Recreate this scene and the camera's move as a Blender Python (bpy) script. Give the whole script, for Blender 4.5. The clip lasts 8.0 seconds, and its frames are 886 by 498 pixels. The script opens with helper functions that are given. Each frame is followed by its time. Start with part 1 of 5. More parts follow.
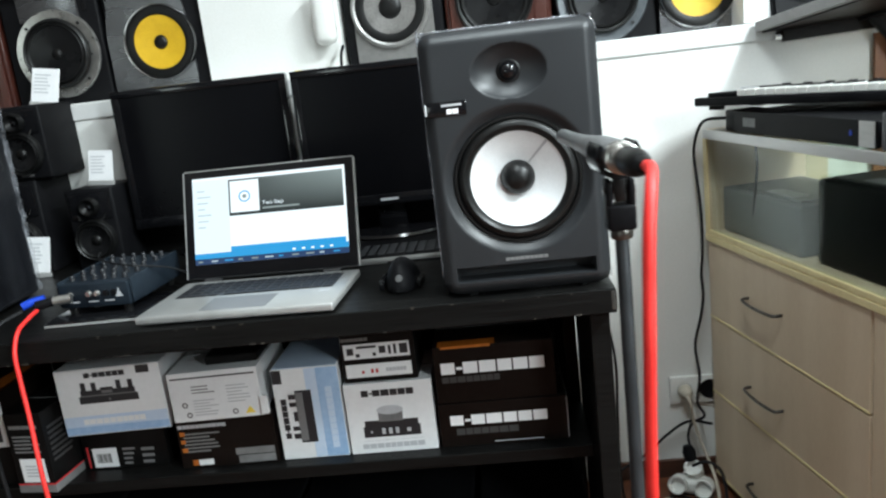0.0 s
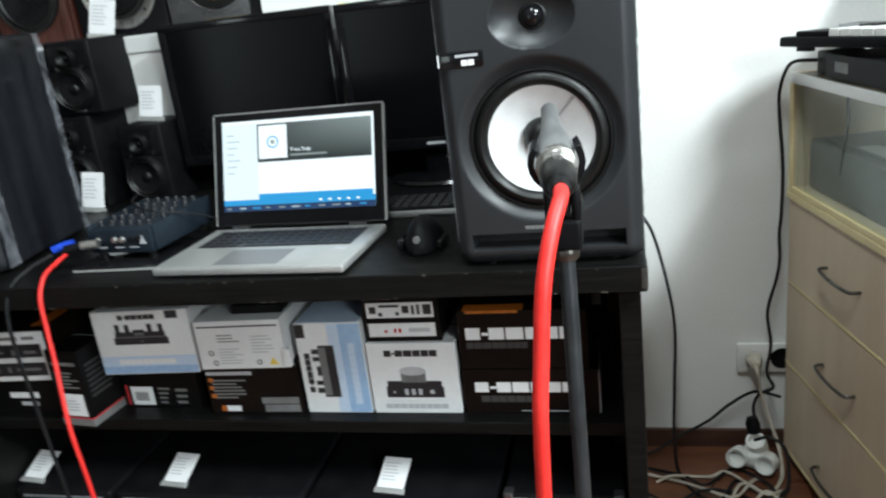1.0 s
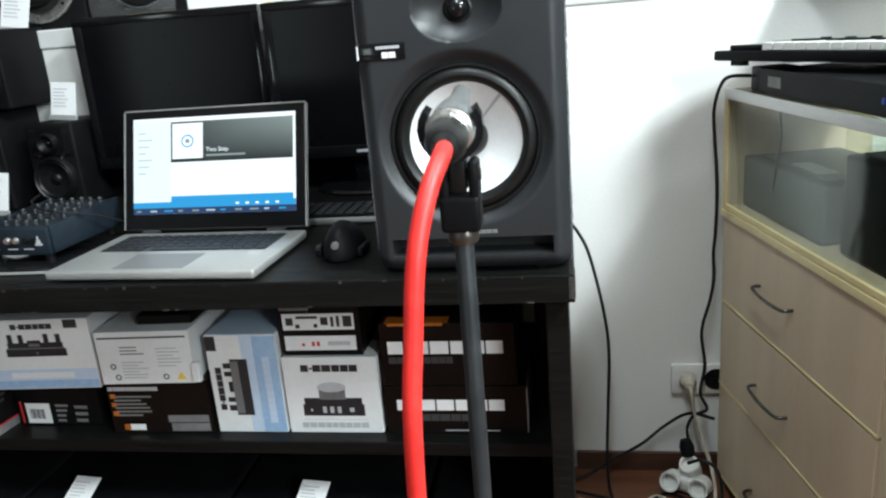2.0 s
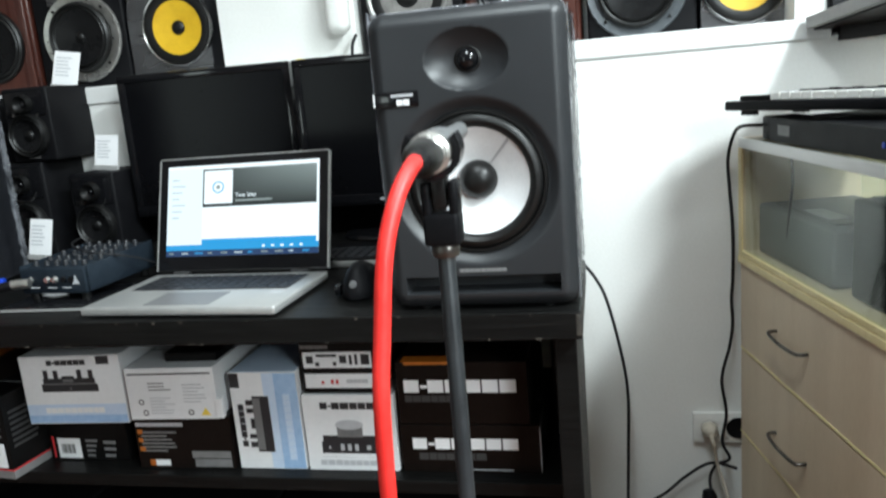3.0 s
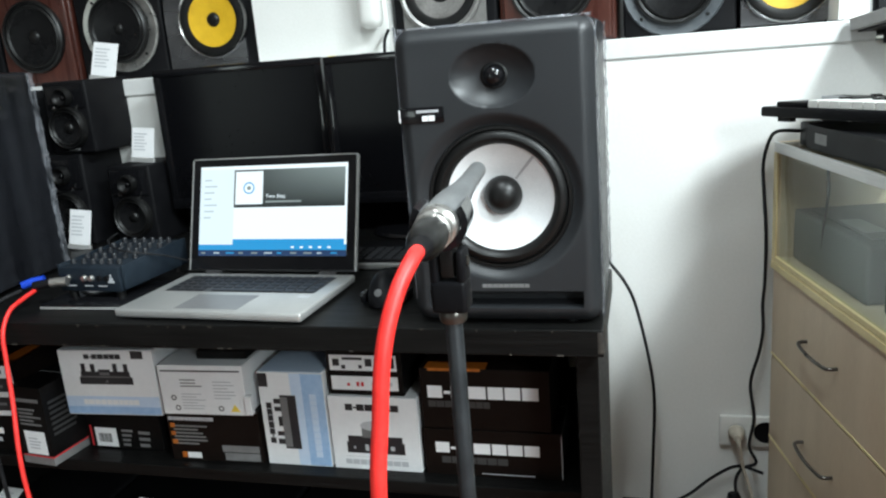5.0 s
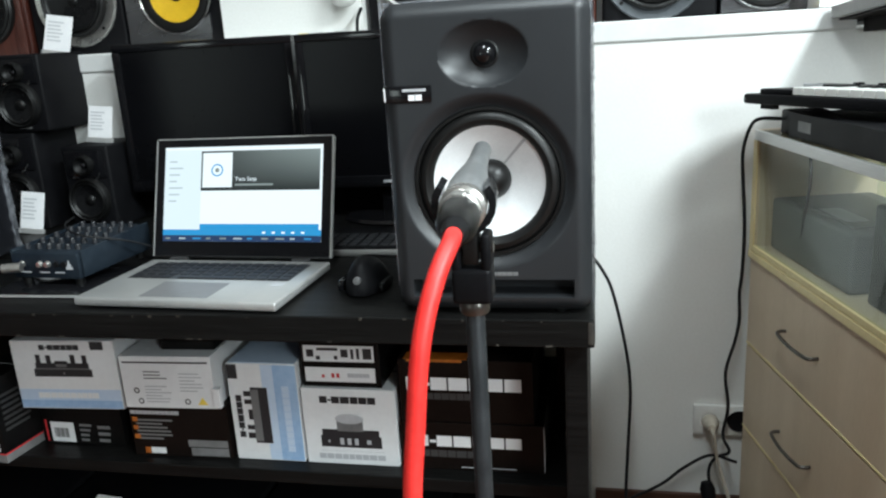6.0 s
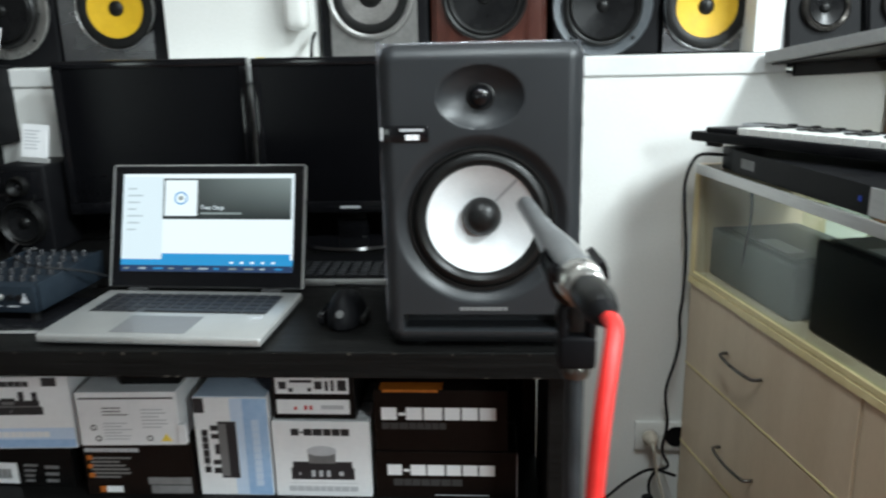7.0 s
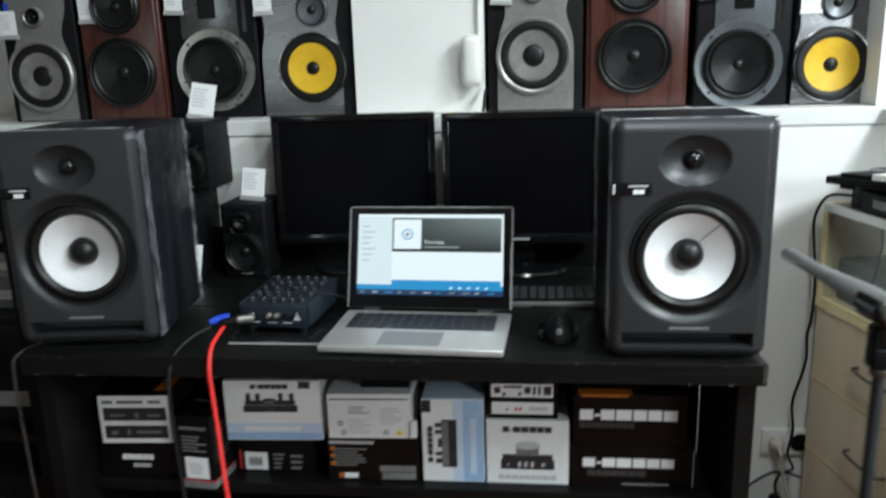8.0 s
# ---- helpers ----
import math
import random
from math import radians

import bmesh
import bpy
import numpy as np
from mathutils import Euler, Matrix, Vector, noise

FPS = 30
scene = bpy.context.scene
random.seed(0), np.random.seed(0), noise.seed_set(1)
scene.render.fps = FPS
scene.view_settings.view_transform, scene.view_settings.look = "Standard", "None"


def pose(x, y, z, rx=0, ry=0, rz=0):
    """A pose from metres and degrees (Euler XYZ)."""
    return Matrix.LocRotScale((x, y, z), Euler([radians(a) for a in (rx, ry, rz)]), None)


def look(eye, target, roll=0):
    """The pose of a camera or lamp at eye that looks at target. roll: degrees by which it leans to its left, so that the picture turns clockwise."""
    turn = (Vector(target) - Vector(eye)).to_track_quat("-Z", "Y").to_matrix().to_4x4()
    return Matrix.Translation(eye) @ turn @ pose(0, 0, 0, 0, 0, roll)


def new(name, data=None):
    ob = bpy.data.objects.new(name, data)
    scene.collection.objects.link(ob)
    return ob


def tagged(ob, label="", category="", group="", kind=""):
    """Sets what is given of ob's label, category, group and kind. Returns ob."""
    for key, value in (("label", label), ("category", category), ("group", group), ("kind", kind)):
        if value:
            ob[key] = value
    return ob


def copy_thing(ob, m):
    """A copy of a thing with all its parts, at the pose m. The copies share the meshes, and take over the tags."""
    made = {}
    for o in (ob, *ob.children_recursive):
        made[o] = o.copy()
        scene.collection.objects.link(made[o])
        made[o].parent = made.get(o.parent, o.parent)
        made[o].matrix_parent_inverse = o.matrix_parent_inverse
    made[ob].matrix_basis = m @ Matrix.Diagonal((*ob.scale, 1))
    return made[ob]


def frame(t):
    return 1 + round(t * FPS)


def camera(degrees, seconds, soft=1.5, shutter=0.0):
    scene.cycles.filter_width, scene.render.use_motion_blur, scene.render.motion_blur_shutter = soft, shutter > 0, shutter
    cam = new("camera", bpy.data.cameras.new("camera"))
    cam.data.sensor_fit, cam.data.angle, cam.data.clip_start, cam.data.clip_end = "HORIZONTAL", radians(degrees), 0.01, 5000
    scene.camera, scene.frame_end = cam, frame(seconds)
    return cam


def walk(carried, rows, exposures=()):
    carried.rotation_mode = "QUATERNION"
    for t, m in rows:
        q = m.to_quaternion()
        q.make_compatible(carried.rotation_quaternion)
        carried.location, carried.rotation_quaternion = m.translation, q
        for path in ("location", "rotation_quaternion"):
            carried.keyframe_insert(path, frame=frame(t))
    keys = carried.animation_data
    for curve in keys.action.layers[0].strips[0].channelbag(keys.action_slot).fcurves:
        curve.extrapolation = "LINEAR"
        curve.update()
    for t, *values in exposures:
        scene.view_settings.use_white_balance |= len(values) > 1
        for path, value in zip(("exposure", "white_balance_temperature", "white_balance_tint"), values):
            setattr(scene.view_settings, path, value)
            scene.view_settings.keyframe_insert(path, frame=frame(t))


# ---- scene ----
cam = camera(60.0, 8.0, soft=2.2, shutter=0.4)
PATH = [
    (0, (-0.03, -1.227, 1.08), (-0.194, 0.715, 0.629), -6.7),
    (0.2, (0.04, -1.192, 1.084), (-0.241, 0.731, 0.612), -9.3),
    (0.5, (0.108, -1.161, 1.097), (-0.373, 0.7, 0.543), -11.3),
    (0.8, (0.121, -1.13, 1.102), (-0.381, 0.713, 0.511), -9.4),
    (1, (0.113, -1.092, 1.11), (-0.352, 0.75, 0.485), -7.1),
    (1.2, (0.1, -1.042, 1.123), (-0.276, 0.801, 0.446), -4.9),
    (1.5, (0.108, -1.004, 1.128), (-0.162, 0.855, 0.439), -3.0),
    (1.7, (0.118, -1.009, 1.101), (-0.163, 0.863, 0.456), -3.8),
    (2.8, (0.178, -1.074, 1.023), (-0.242, 0.828, 0.566), -5.3),
    (3, (0.179, -1.073, 1.037), (-0.237, 0.838, 0.617), -5.0),
    (3.5, (0.202, -1.068, 1.113), (-0.277, 0.835, 0.731), -5.0),
    (4, (0.204, -1.072, 1.121), (-0.312, 0.803, 0.655), -4.0),
    (4.2, (0.215, -1.077, 1.116), (-0.328, 0.786, 0.632), -4.6),
    (5.3, (0.193, -1.045, 1.094), (-0.294, 0.831, 0.603), -4.6),
    (5.5, (0.186, -1.037, 1.089), (-0.28, 0.845, 0.597), -4.4),
    (6, (0.149, -1.022, 1.09), (-0.252, 0.865, 0.562), -3.5),
    (6.2, (0.131, -1.015, 1.101), (-0.23, 0.879, 0.569), -3.5),
    (6.5, (0.1, -1.016, 1.119), (-0.123, 0.907, 0.615), -3.1),
    (6.8, (0.063, -1.028, 1.132), (-0.041, 0.905, 0.626), -2.9),
    (7, (0.016, -1.049, 1.139), (-0.114, 0.879, 0.621), -1.3),
    (7.3, (-0.035, -1.107, 1.17), (-0.224, 0.828, 0.7), -0.4),
    (7.5, (-0.078, -1.183, 1.194), (-0.331, 0.76, 0.797), 0.7),
    (7.8, (-0.166, -1.29, 1.214), (-0.447, 0.649, 0.81), -1.0),
    (8, (-0.286, -1.337, 1.244), (-0.502, 0.593, 0.769), -1.7),
]
walk(cam, [(t, look(eye, target, roll)) for t, eye, target, roll in PATH], [(0, 0.47), (0.5, 0.43), (1.0, 0.43), (1.7, 0.5), (3.5, 0.5), (5.5, 0.34), (6.5, 0.28), (7.0, 0.24), (7.5, 0.17), (8.0, 0.1)])

# ---- world and lamps ----
world = bpy.data.worlds.new("world")
scene.world = world
world.use_nodes = True
world.node_tree.nodes["Background"].inputs[0].default_value = (0.75, 0.85, 1.0, 1)
world.node_tree.nodes["Background"].inputs[1].default_value = 0.02


def area_lamp(name, eye, target, sx, sy, watts, colour):
    data = bpy.data.lights.new(name, "AREA")
    data.shape, data.size, data.size_y, data.energy, data.color = "RECTANGLE", sx, sy, watts, colour
    ob = new(name, data)
    ob.matrix_world = look(eye, target)
    return ob


# neither fitting is in view; the 30 W one is an added fill
LAMPS = [((1.95, -1.20, 2.88), 160, 0), ((0.05, -0.95, 2.88), 30, 0)]  # place, watts, turn
for spot, watts, turn in LAMPS:
    area_lamp("unseen_tube_light", spot, (spot[0], spot[1], 0), *((1.2, 0.25) if turn else (0.25, 1.2)), watts, (0.855, 0.97, 1.0))
EAST_WINDOWS = ((-3.42, -3.06), (-2.90, -2.54))  # unseen pair of side lights, built as two narrow windows, from y to y
for y0, y1 in EAST_WINDOWS:
    area_lamp("window_light", (2.27, (y0 + y1) / 2, 2.02), (0.2, 0.5, 0.9), 0.34, 0.88, 32, (0.855, 0.97, 1.0))

# ---- materials ----


def surface(name, c1, c2, rough=0.5, scale=8.0, bump=0.05, metal=0.0, stretch=(1, 1, 1), fine=90.0, coat=0.0, spread=0.12, alpha=1.0, spec=0.5):
    """A worn surface: two colours in soft patches, fine grain in relief and gloss."""
    m = bpy.data.materials.new(name)
    m.use_nodes = True
    n, l = m.node_tree.nodes, m.node_tree.links
    b = n["Principled BSDF"]
    tc, mp = n.new("ShaderNodeTexCoord"), n.new("ShaderNodeMapping")
    mp.inputs["Scale"].default_value = stretch
    l.new(tc.outputs["Object"], mp.inputs[0])
    big, small = n.new("ShaderNodeTexNoise"), n.new("ShaderNodeTexNoise")
    big.inputs["Scale"].default_value, small.inputs["Scale"].default_value = scale, fine
    big.inputs["Detail"].default_value, small.inputs["Detail"].default_value = 5, 3
    for t in (big, small):
        l.new(mp.outputs[0], t.inputs["Vector"])
    ramp = n.new("ShaderNodeValToRGB")
    ramp.color_ramp.elements[0].position, ramp.color_ramp.elements[1].position = 0.35, 0.65
    ramp.color_ramp.elements[0].color, ramp.color_ramp.elements[1].color = (*c1, 1), (*c2, 1)
    mix = n.new("ShaderNodeMath")
    mix.operation = "MULTIPLY_ADD"
    mix.inputs[1].default_value = 0.35
    l.new(small.outputs[0], mix.inputs[0])
    sc = n.new("ShaderNodeMath")
    sc.operation = "MULTIPLY"
    sc.inputs[1].default_value = 0.65
    l.new(big.outputs[0], sc.inputs[0])
    l.new(sc.outputs[0], mix.inputs[2])
    l.new(mix.outputs[0], ramp.inputs[0])
    l.new(ramp.outputs[0], b.inputs["Base Color"])
    rr = n.new("ShaderNodeMapRange")
    rr.inputs[3].default_value, rr.inputs[4].default_value = max(0.02, rough - spread), min(1, rough + spread)
    l.new(big.outputs[0], rr.inputs[0])
    l.new(rr.outputs[0], b.inputs["Roughness"])
    b.inputs["Metallic"].default_value = metal
    b.inputs["Coat Weight"].default_value = coat
    b.inputs["Specular IOR Level"].default_value = spec
    b.inputs["Alpha"].default_value = alpha
    if bump:
        bp = n.new("ShaderNodeBump")
        bp.inputs["Strength"].default_value, bp.inputs["Distance"].default_value = bump, 0.002
        l.new(small.outputs[0], bp.inputs["Height"])
        l.new(bp.outputs[0], b.inputs["Normal"])
    return m


def glow(name, colour, strength):
    m = bpy.data.materials.new(name)
    m.use_nodes = True
    b = m.node_tree.nodes["Principled BSDF"]
    b.inputs["Base Color"].default_value = (0.02, 0.02, 0.02, 1)
    b.inputs["Emission Color"].default_value, b.inputs["Emission Strength"].default_value = (*colour, 1), strength
    b.inputs["Roughness"].default_value = 0.25
    return m


def grey(v, tint=(1, 1, 1)):
    return tuple(v * c for c in tint)


WALL = surface("wall_paint", (0.72, 0.72, 0.69), (0.79, 0.79, 0.77), 0.75, 3, 0.12, fine=160)
# unseen closing walls, toned dark to cut the light they bounce back
SHOP = surface("dark_unseen_wall", (0.06, 0.057, 0.054), (0.22, 0.205, 0.19), 0.7, 2.2, 0.1)
CEIL = surface("ceiling_paint", (0.74, 0.74, 0.73), (0.78, 0.78, 0.77), 0.85, 3, 0.1)
TRIM = surface("ledge_paint", (0.66, 0.67, 0.66), (0.73, 0.73, 0.72), 0.45, 6, 0.05)
FLOOR = surface("floor_wood", (0.085, 0.030, 0.016), (0.17, 0.066, 0.032), 0.32, 3, 0.08, stretch=(1, 9, 1), fine=40)
PLINTH = surface("skirting_wood", (0.05, 0.022, 0.015), (0.09, 0.04, 0.025), 0.4, 5, 0.05, stretch=(1, 8, 8))
DESK = surface("black_brown_wood", (0.003, 0.003, 0.003), (0.008, 0.0078, 0.0075), 0.36, 5, 0.35, stretch=(1, 22, 22), fine=22, spec=0.14)
WORN = surface("worn_chipboard", (0.006, 0.006, 0.006), (0.055, 0.045, 0.035), 0.7, 60, 0.5)
BAFFLE = surface("satin_black_plastic", (0.018, 0.0195, 0.0215), (0.024, 0.026, 0.029), 0.40, 6, 0.06, fine=500, spread=0.05, spec=0.45)
VINYL = surface("black_vinyl", (0.004, 0.0045, 0.006), (0.008, 0.009, 0.012), 0.34, 9, 0.25, stretch=(1, 1, 0.25), fine=35, spec=0.10)
RUBBER = surface("black_rubber", (0.004, 0.004, 0.004), (0.008, 0.008, 0.008), 0.40, 12, 0.03, spec=0.34)
BLACK = surface("matt_black_plastic", (0.004, 0.004, 0.005), (0.008, 0.008, 0.009), 0.5, 14, 0.06, fine=300, spec=0.12)
GLOSS = surface("gloss_black_plastic", (0.004, 0.004, 0.005), (0.008, 0.008, 0.009), 0.12, 5, 0.0, spread=0.06)
PANEL = surface("dark_screen_glass", (0.0025, 0.0025, 0.003), (0.004, 0.004, 0.005), 0.24, 3, 0.0, spread=0.04, spec=0.11)
CONE = surface("white_woven_cone", (0.70, 0.71, 0.72), (0.82, 0.83, 0.84), 0.42, 25, 0.15, fine=420, metal=0.0)
YELLOW = surface("yellow_woven_cone", (0.62, 0.36, 0.012), (0.76, 0.47, 0.02), 0.5, 30, 0.15, fine=420)
GREYCONE = surface("grey_mineral_cone", (0.10, 0.095, 0.09), (0.22, 0.21, 0.20), 0.38, 18, 0.1, fine=200)
DARKCONE = surface("black_glossy_cone", (0.005, 0.005, 0.0055), (0.011, 0.011, 0.0115), 0.28, 14, 0.05, spec=0.2)
SILVER = surface("brushed_silver", (0.17, 0.17, 0.18), (0.25, 0.25, 0.26), 0.27, 5, 0.02, metal=0.9, stretch=(1, 1, 3))
PALESILVER = surface("pale_silver_paint", (0.20, 0.195, 0.19), (0.29, 0.28, 0.27), 0.36, 8, 0.04, metal=0.5)
SHELFGREY = surface("pale_grey_shelf_laminate", (0.30, 0.30, 0.30), (0.38, 0.38, 0.375), 0.45, 6, 0.04)
GREYTRIM = surface("slate_grey_trim", (0.075, 0.085, 0.095), (0.12, 0.13, 0.14), 0.35, 8, 0.04, metal=0.3)
CHERRY = surface("cherry_veneer", (0.038, 0.010, 0.007), (0.080, 0.023, 0.015), 0.3, 4, 0.06, stretch=(14, 14, 1), fine=30)
CHROME = surface("chrome", (0.6, 0.6, 0.6), (0.75, 0.75, 0.75), 0.16, 9, 0.0, metal=1.0, spread=0.08)
NICKEL = surface("satin_nickel", (0.46, 0.45, 0.43), (0.62, 0.61, 0.58), 0.3, 40, 0.05, metal=0.9)
DARKMETAL = surface("dark_worn_metal", (0.06, 0.055, 0.05), (0.15, 0.14, 0.13), 0.3, 30, 0.05, metal=0.9)
MICGREY = surface("grey_mic_paint", (0.16, 0.165, 0.17), (0.22, 0.225, 0.23), 0.36, 30, 0.05, metal=0.35)
STAND = surface("black_powder_coat", (0.013, 0.015, 0.017), (0.024, 0.027, 0.030), 0.38, 40, 0.1, fine=600)
RED = surface("red_cable_sheath", (0.70, 0.018, 0.015), (0.82, 0.035, 0.028), 0.5, 60, 0.05, fine=300)
CABLE = surface("black_cable_sheath", (0.008, 0.008, 0.009), (0.014, 0.014, 0.015), 0.5, 40, 0.05, spec=0.2)
PALECABLE = surface("beige_cable_sheath", (0.40, 0.35, 0.28), (0.55, 0.50, 0.42), 0.5, 30, 0.05)
BLUE = surface("blue_plastic", (0.008, 0.045, 0.42), (0.015, 0.07, 0.55), 0.35, 20, 0.02)
MAPLE = surface("maple_laminate", (0.58, 0.455, 0.315), (0.68, 0.555, 0.405), 0.42, 2.5, 0.06, stretch=(6, 6, 0.7), fine=60)
EDGE = surface("pale_yellow_edging", (0.70, 0.58, 0.30), (0.80, 0.68, 0.38), 0.45, 12, 0.05)
ALU = surface("satin_aluminium", (0.50, 0.50, 0.49), (0.62, 0.62, 0.61), 0.36, 10, 0.03, metal=0.5, stretch=(0.3, 4, 4))
LAPTOP = surface("silver_laptop_shell", (0.46, 0.46, 0.45), (0.54, 0.54, 0.53), 0.36, 20, 0.03, metal=0.55, fine=500)
LIDGREY = surface("dark_grey_lid", (0.05, 0.05, 0.052), (0.07, 0.07, 0.072), 0.35, 10, 0.02, metal=0.4)
KEYCAP = surface("charcoal_keys", (0.012, 0.013, 0.016), (0.022, 0.023, 0.027), 0.42, 40, 0.03)
PAD = surface("grey_touchpad", (0.16, 0.16, 0.165), (0.19, 0.19, 0.195), 0.35, 20, 0.02)
MIXBLUE = surface("blue_grey_mixer_paint", (0.007, 0.011, 0.017), (0.014, 0.021, 0.029), 0.45, 14, 0.08, spec=0.2)
CARD = surface("white_card", (0.74, 0.75, 0.76), (0.82, 0.83, 0.84), 0.5, 6, 0.04)
PAPER = surface("white_paper", (0.80, 0.80, 0.81), (0.86, 0.86, 0.87), 0.55, 10, 0.03)
SKY = surface("pale_blue_print", (0.26, 0.42, 0.66), (0.40, 0.56, 0.76), 0.42, 6, 0.03)
SKYPALE = surface("paler_blue_print", (0.50, 0.62, 0.78), (0.60, 0.70, 0.83), 0.42, 6, 0.03)
INK = surface("black_ink", (0.012, 0.012, 0.014), (0.028, 0.028, 0.032), 0.42, 20, 0.03)
GREYINK = surface("grey_ink", (0.13, 0.13, 0.13), (0.2, 0.2, 0.2), 0.5, 20, 0.02)
TAGINK = surface("faint_tag_print", (0.52, 0.53, 0.55), (0.62, 0.63, 0.65), 0.5, 20, 0.02)
PALEINK = surface("pale_grey_ink", (0.42, 0.43, 0.45), (0.52, 0.53, 0.55), 0.5, 20, 0.02)
DARKCARD = surface("black_carton", (0.003, 0.003, 0.003), (0.007, 0.0065, 0.0065), 0.40, 8, 0.08, spec=0.14)
DIMINK = surface("dim_grey_ink", (0.03, 0.03, 0.03), (0.055, 0.055, 0.055), 0.5, 20, 0.02)
CASEGREY = surface("pale_grey_green_case", (0.07, 0.078, 0.080), (0.115, 0.125, 0.128), 0.45, 8, 0.05)
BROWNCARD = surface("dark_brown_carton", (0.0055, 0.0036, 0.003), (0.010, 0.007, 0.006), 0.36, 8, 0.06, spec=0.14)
ORANGE = surface("orange_print", (0.30, 0.065, 0.008), (0.55, 0.18, 0.02), 0.42, 10, 0.02)
REDINK = surface("red_ink", (0.45, 0.02, 0.03), (0.6, 0.04, 0.04), 0.45, 20, 0.02)
GOLD = surface("warning_yellow_print", (0.75, 0.55, 0.05), (0.85, 0.65, 0.1), 0.5, 20, 0.0)
IVORY = surface("ivory_plastic", (0.70, 0.70, 0.67), (0.77, 0.77, 0.74), 0.38, 10, 0.03)
GREYGEAR = surface("grey_equipment_case", (0.10, 0.11, 0.12), (0.16, 0.17, 0.18), 0.45, 10, 0.06)
TERRA = surface("brown_board", (0.20, 0.08, 0.035), (0.30, 0.13, 0.06), 0.5, 5, 0.05)
# clear film: the pale patches in its colour paint the highlights
FILM = surface("crumpled_film_painted_glints", (0.02, 0.022, 0.027), (0.58, 0.60, 0.66), 0.12, 45, 1.0, fine=70, stretch=(1, 1, 0.5), alpha=0.32, spec=1.0)
HAZE = surface("taut_film_painted_streaks", (0.006, 0.006, 0.008), (0.075, 0.078, 0.09), 0.08, 16, 1.0, fine=26, stretch=(1, 1.6, 0.14), alpha=0.24, spec=1.0)
LIT_WHITE = glow("lit_white", (0.80, 0.94, 1.0), 0.92)
DAYLIGHT = glow("outdoor_daylight", (0.90, 0.96, 1.0), 4.0)
LIT_SIDE = glow("lit_pale_blue", (0.72, 0.88, 0.95), 0.86)
LIT_BLUE = glow("lit_blue", (0.012, 0.30, 0.66), 0.84)
LIT_FAINT = glow("lit_faint_grey", (0.52, 0.66, 0.72), 0.7)
LIT_NAVY = glow("lit_navy", (0.01, 0.05, 0.16), 0.6)
LIT_MID = glow("lit_mid_grey", (0.20, 0.25, 0.25), 1.0)
LIT_GRAD = glow("lit_header_gradient", (0.1, 0.12, 0.12), 0.7)
_n, _l = LIT_GRAD.node_tree.nodes, LIT_GRAD.node_tree.links
_tc, _sx, _ad, _cr = _n.new("ShaderNodeTexCoord"), _n.new("ShaderNodeSeparateXYZ"), _n.new("ShaderNodeMath"), _n.new("ShaderNodeValToRGB")
_l.new(_tc.outputs["Generated"], _sx.inputs[0])
_ad.operation = "MULTIPLY"
_l.new(_sx.outputs[0], _ad.inputs[0])
_l.new(_sx.outputs[2], _ad.inputs[1])
_l.new(_ad.outputs[0], _cr.inputs[0])
_cr.color_ramp.elements[0].color, _cr.color_ramp.elements[1].color = (0.012, 0.020, 0.020, 1), (0.26, 0.33, 0.33, 1)
_l.new(_cr.outputs[0], _n["Principled BSDF"].inputs["Emission Color"])

GLASS = bpy.data.materials.new("cabinet_glass")
GLASS.use_nodes = True
_n, _l = GLASS.node_tree.nodes, GLASS.node_tree.links
_tr, _gl, _mx, _fr, _pw, _mu = _n.new("ShaderNodeBsdfTransparent"), _n.new("ShaderNodeBsdfGlossy"), _n.new("ShaderNodeMixShader"), _n.new("ShaderNodeLayerWeight"), _n.new("ShaderNodeMath"), _n.new("ShaderNodeMath")
_tr.inputs[0].default_value = (0.86, 0.90, 0.87, 1)
_gl.inputs["Roughness"].default_value = 0.04
_pw.operation, _mu.operation = "POWER", "MULTIPLY_ADD"
_pw.inputs[1].default_value, _mu.inputs[1].default_value, _mu.inputs[2].default_value = 3.5, 0.5, 0.03
_l.new(_fr.outputs["Facing"], _pw.inputs[0])
_l.new(_pw.outputs[0], _mu.inputs[0])
_l.new(_mu.outputs[0], _mx.inputs[0])
_l.new(_tr.outputs[0], _mx.inputs[1])
_l.new(_gl.outputs[0], _mx.inputs[2])
_l.new(_mx.outputs[0], _n["Material Output"].inputs[0])

# ---- shape helpers ----


BLOCKS = {}
FZ = -0.06  # the floor


def part(name, bm, material, parent=None, label="", smooth=False, at=None):
    """Links a bmesh as one mesh object under a thing or a part."""
    if isinstance(bm, list):
        ob = None
        for c, s in bm:
            if material.name not in BLOCKS:
                cube = slab(-0.5, 0.5, -0.5, 0.5, -0.5, 0.5)
                BLOCKS[material.name] = bpy.data.meshes.new("printed_block")
                cube.to_mesh(BLOCKS[material.name])
                cube.free()
                BLOCKS[material.name].materials.append(material)
            ob = new(name, BLOCKS[material.name])
            ob.parent = parent
            ob.matrix_basis = Matrix.LocRotScale(c, None, s)
        return ob
    me = bpy.data.meshes.new(name)
    if smooth:
        for f in bm.faces:
            f.smooth = True
    bm.to_mesh(me)
    bm.free()
    me.materials.append(material)
    if smooth:
        me.set_sharp_from_angle(angle=radians(38))
    ob = new(name, me)
    if parent is not None:
        ob.parent = parent
    if at is not None:
        ob.matrix_basis = at
    if label:
        ob["label"] = label
    return ob


def share(name, ob, parent, at):
    """One more piece on the same mesh."""
    o = new(name, ob.data)
    o.parent = parent
    o.matrix_basis = at
    return o


def thing(name, m, label, category, group="", kind=""):
    ob = new(name)
    ob.empty_display_size = 0.05
    ob.matrix_basis = m
    return tagged(ob, label, category, group, kind)


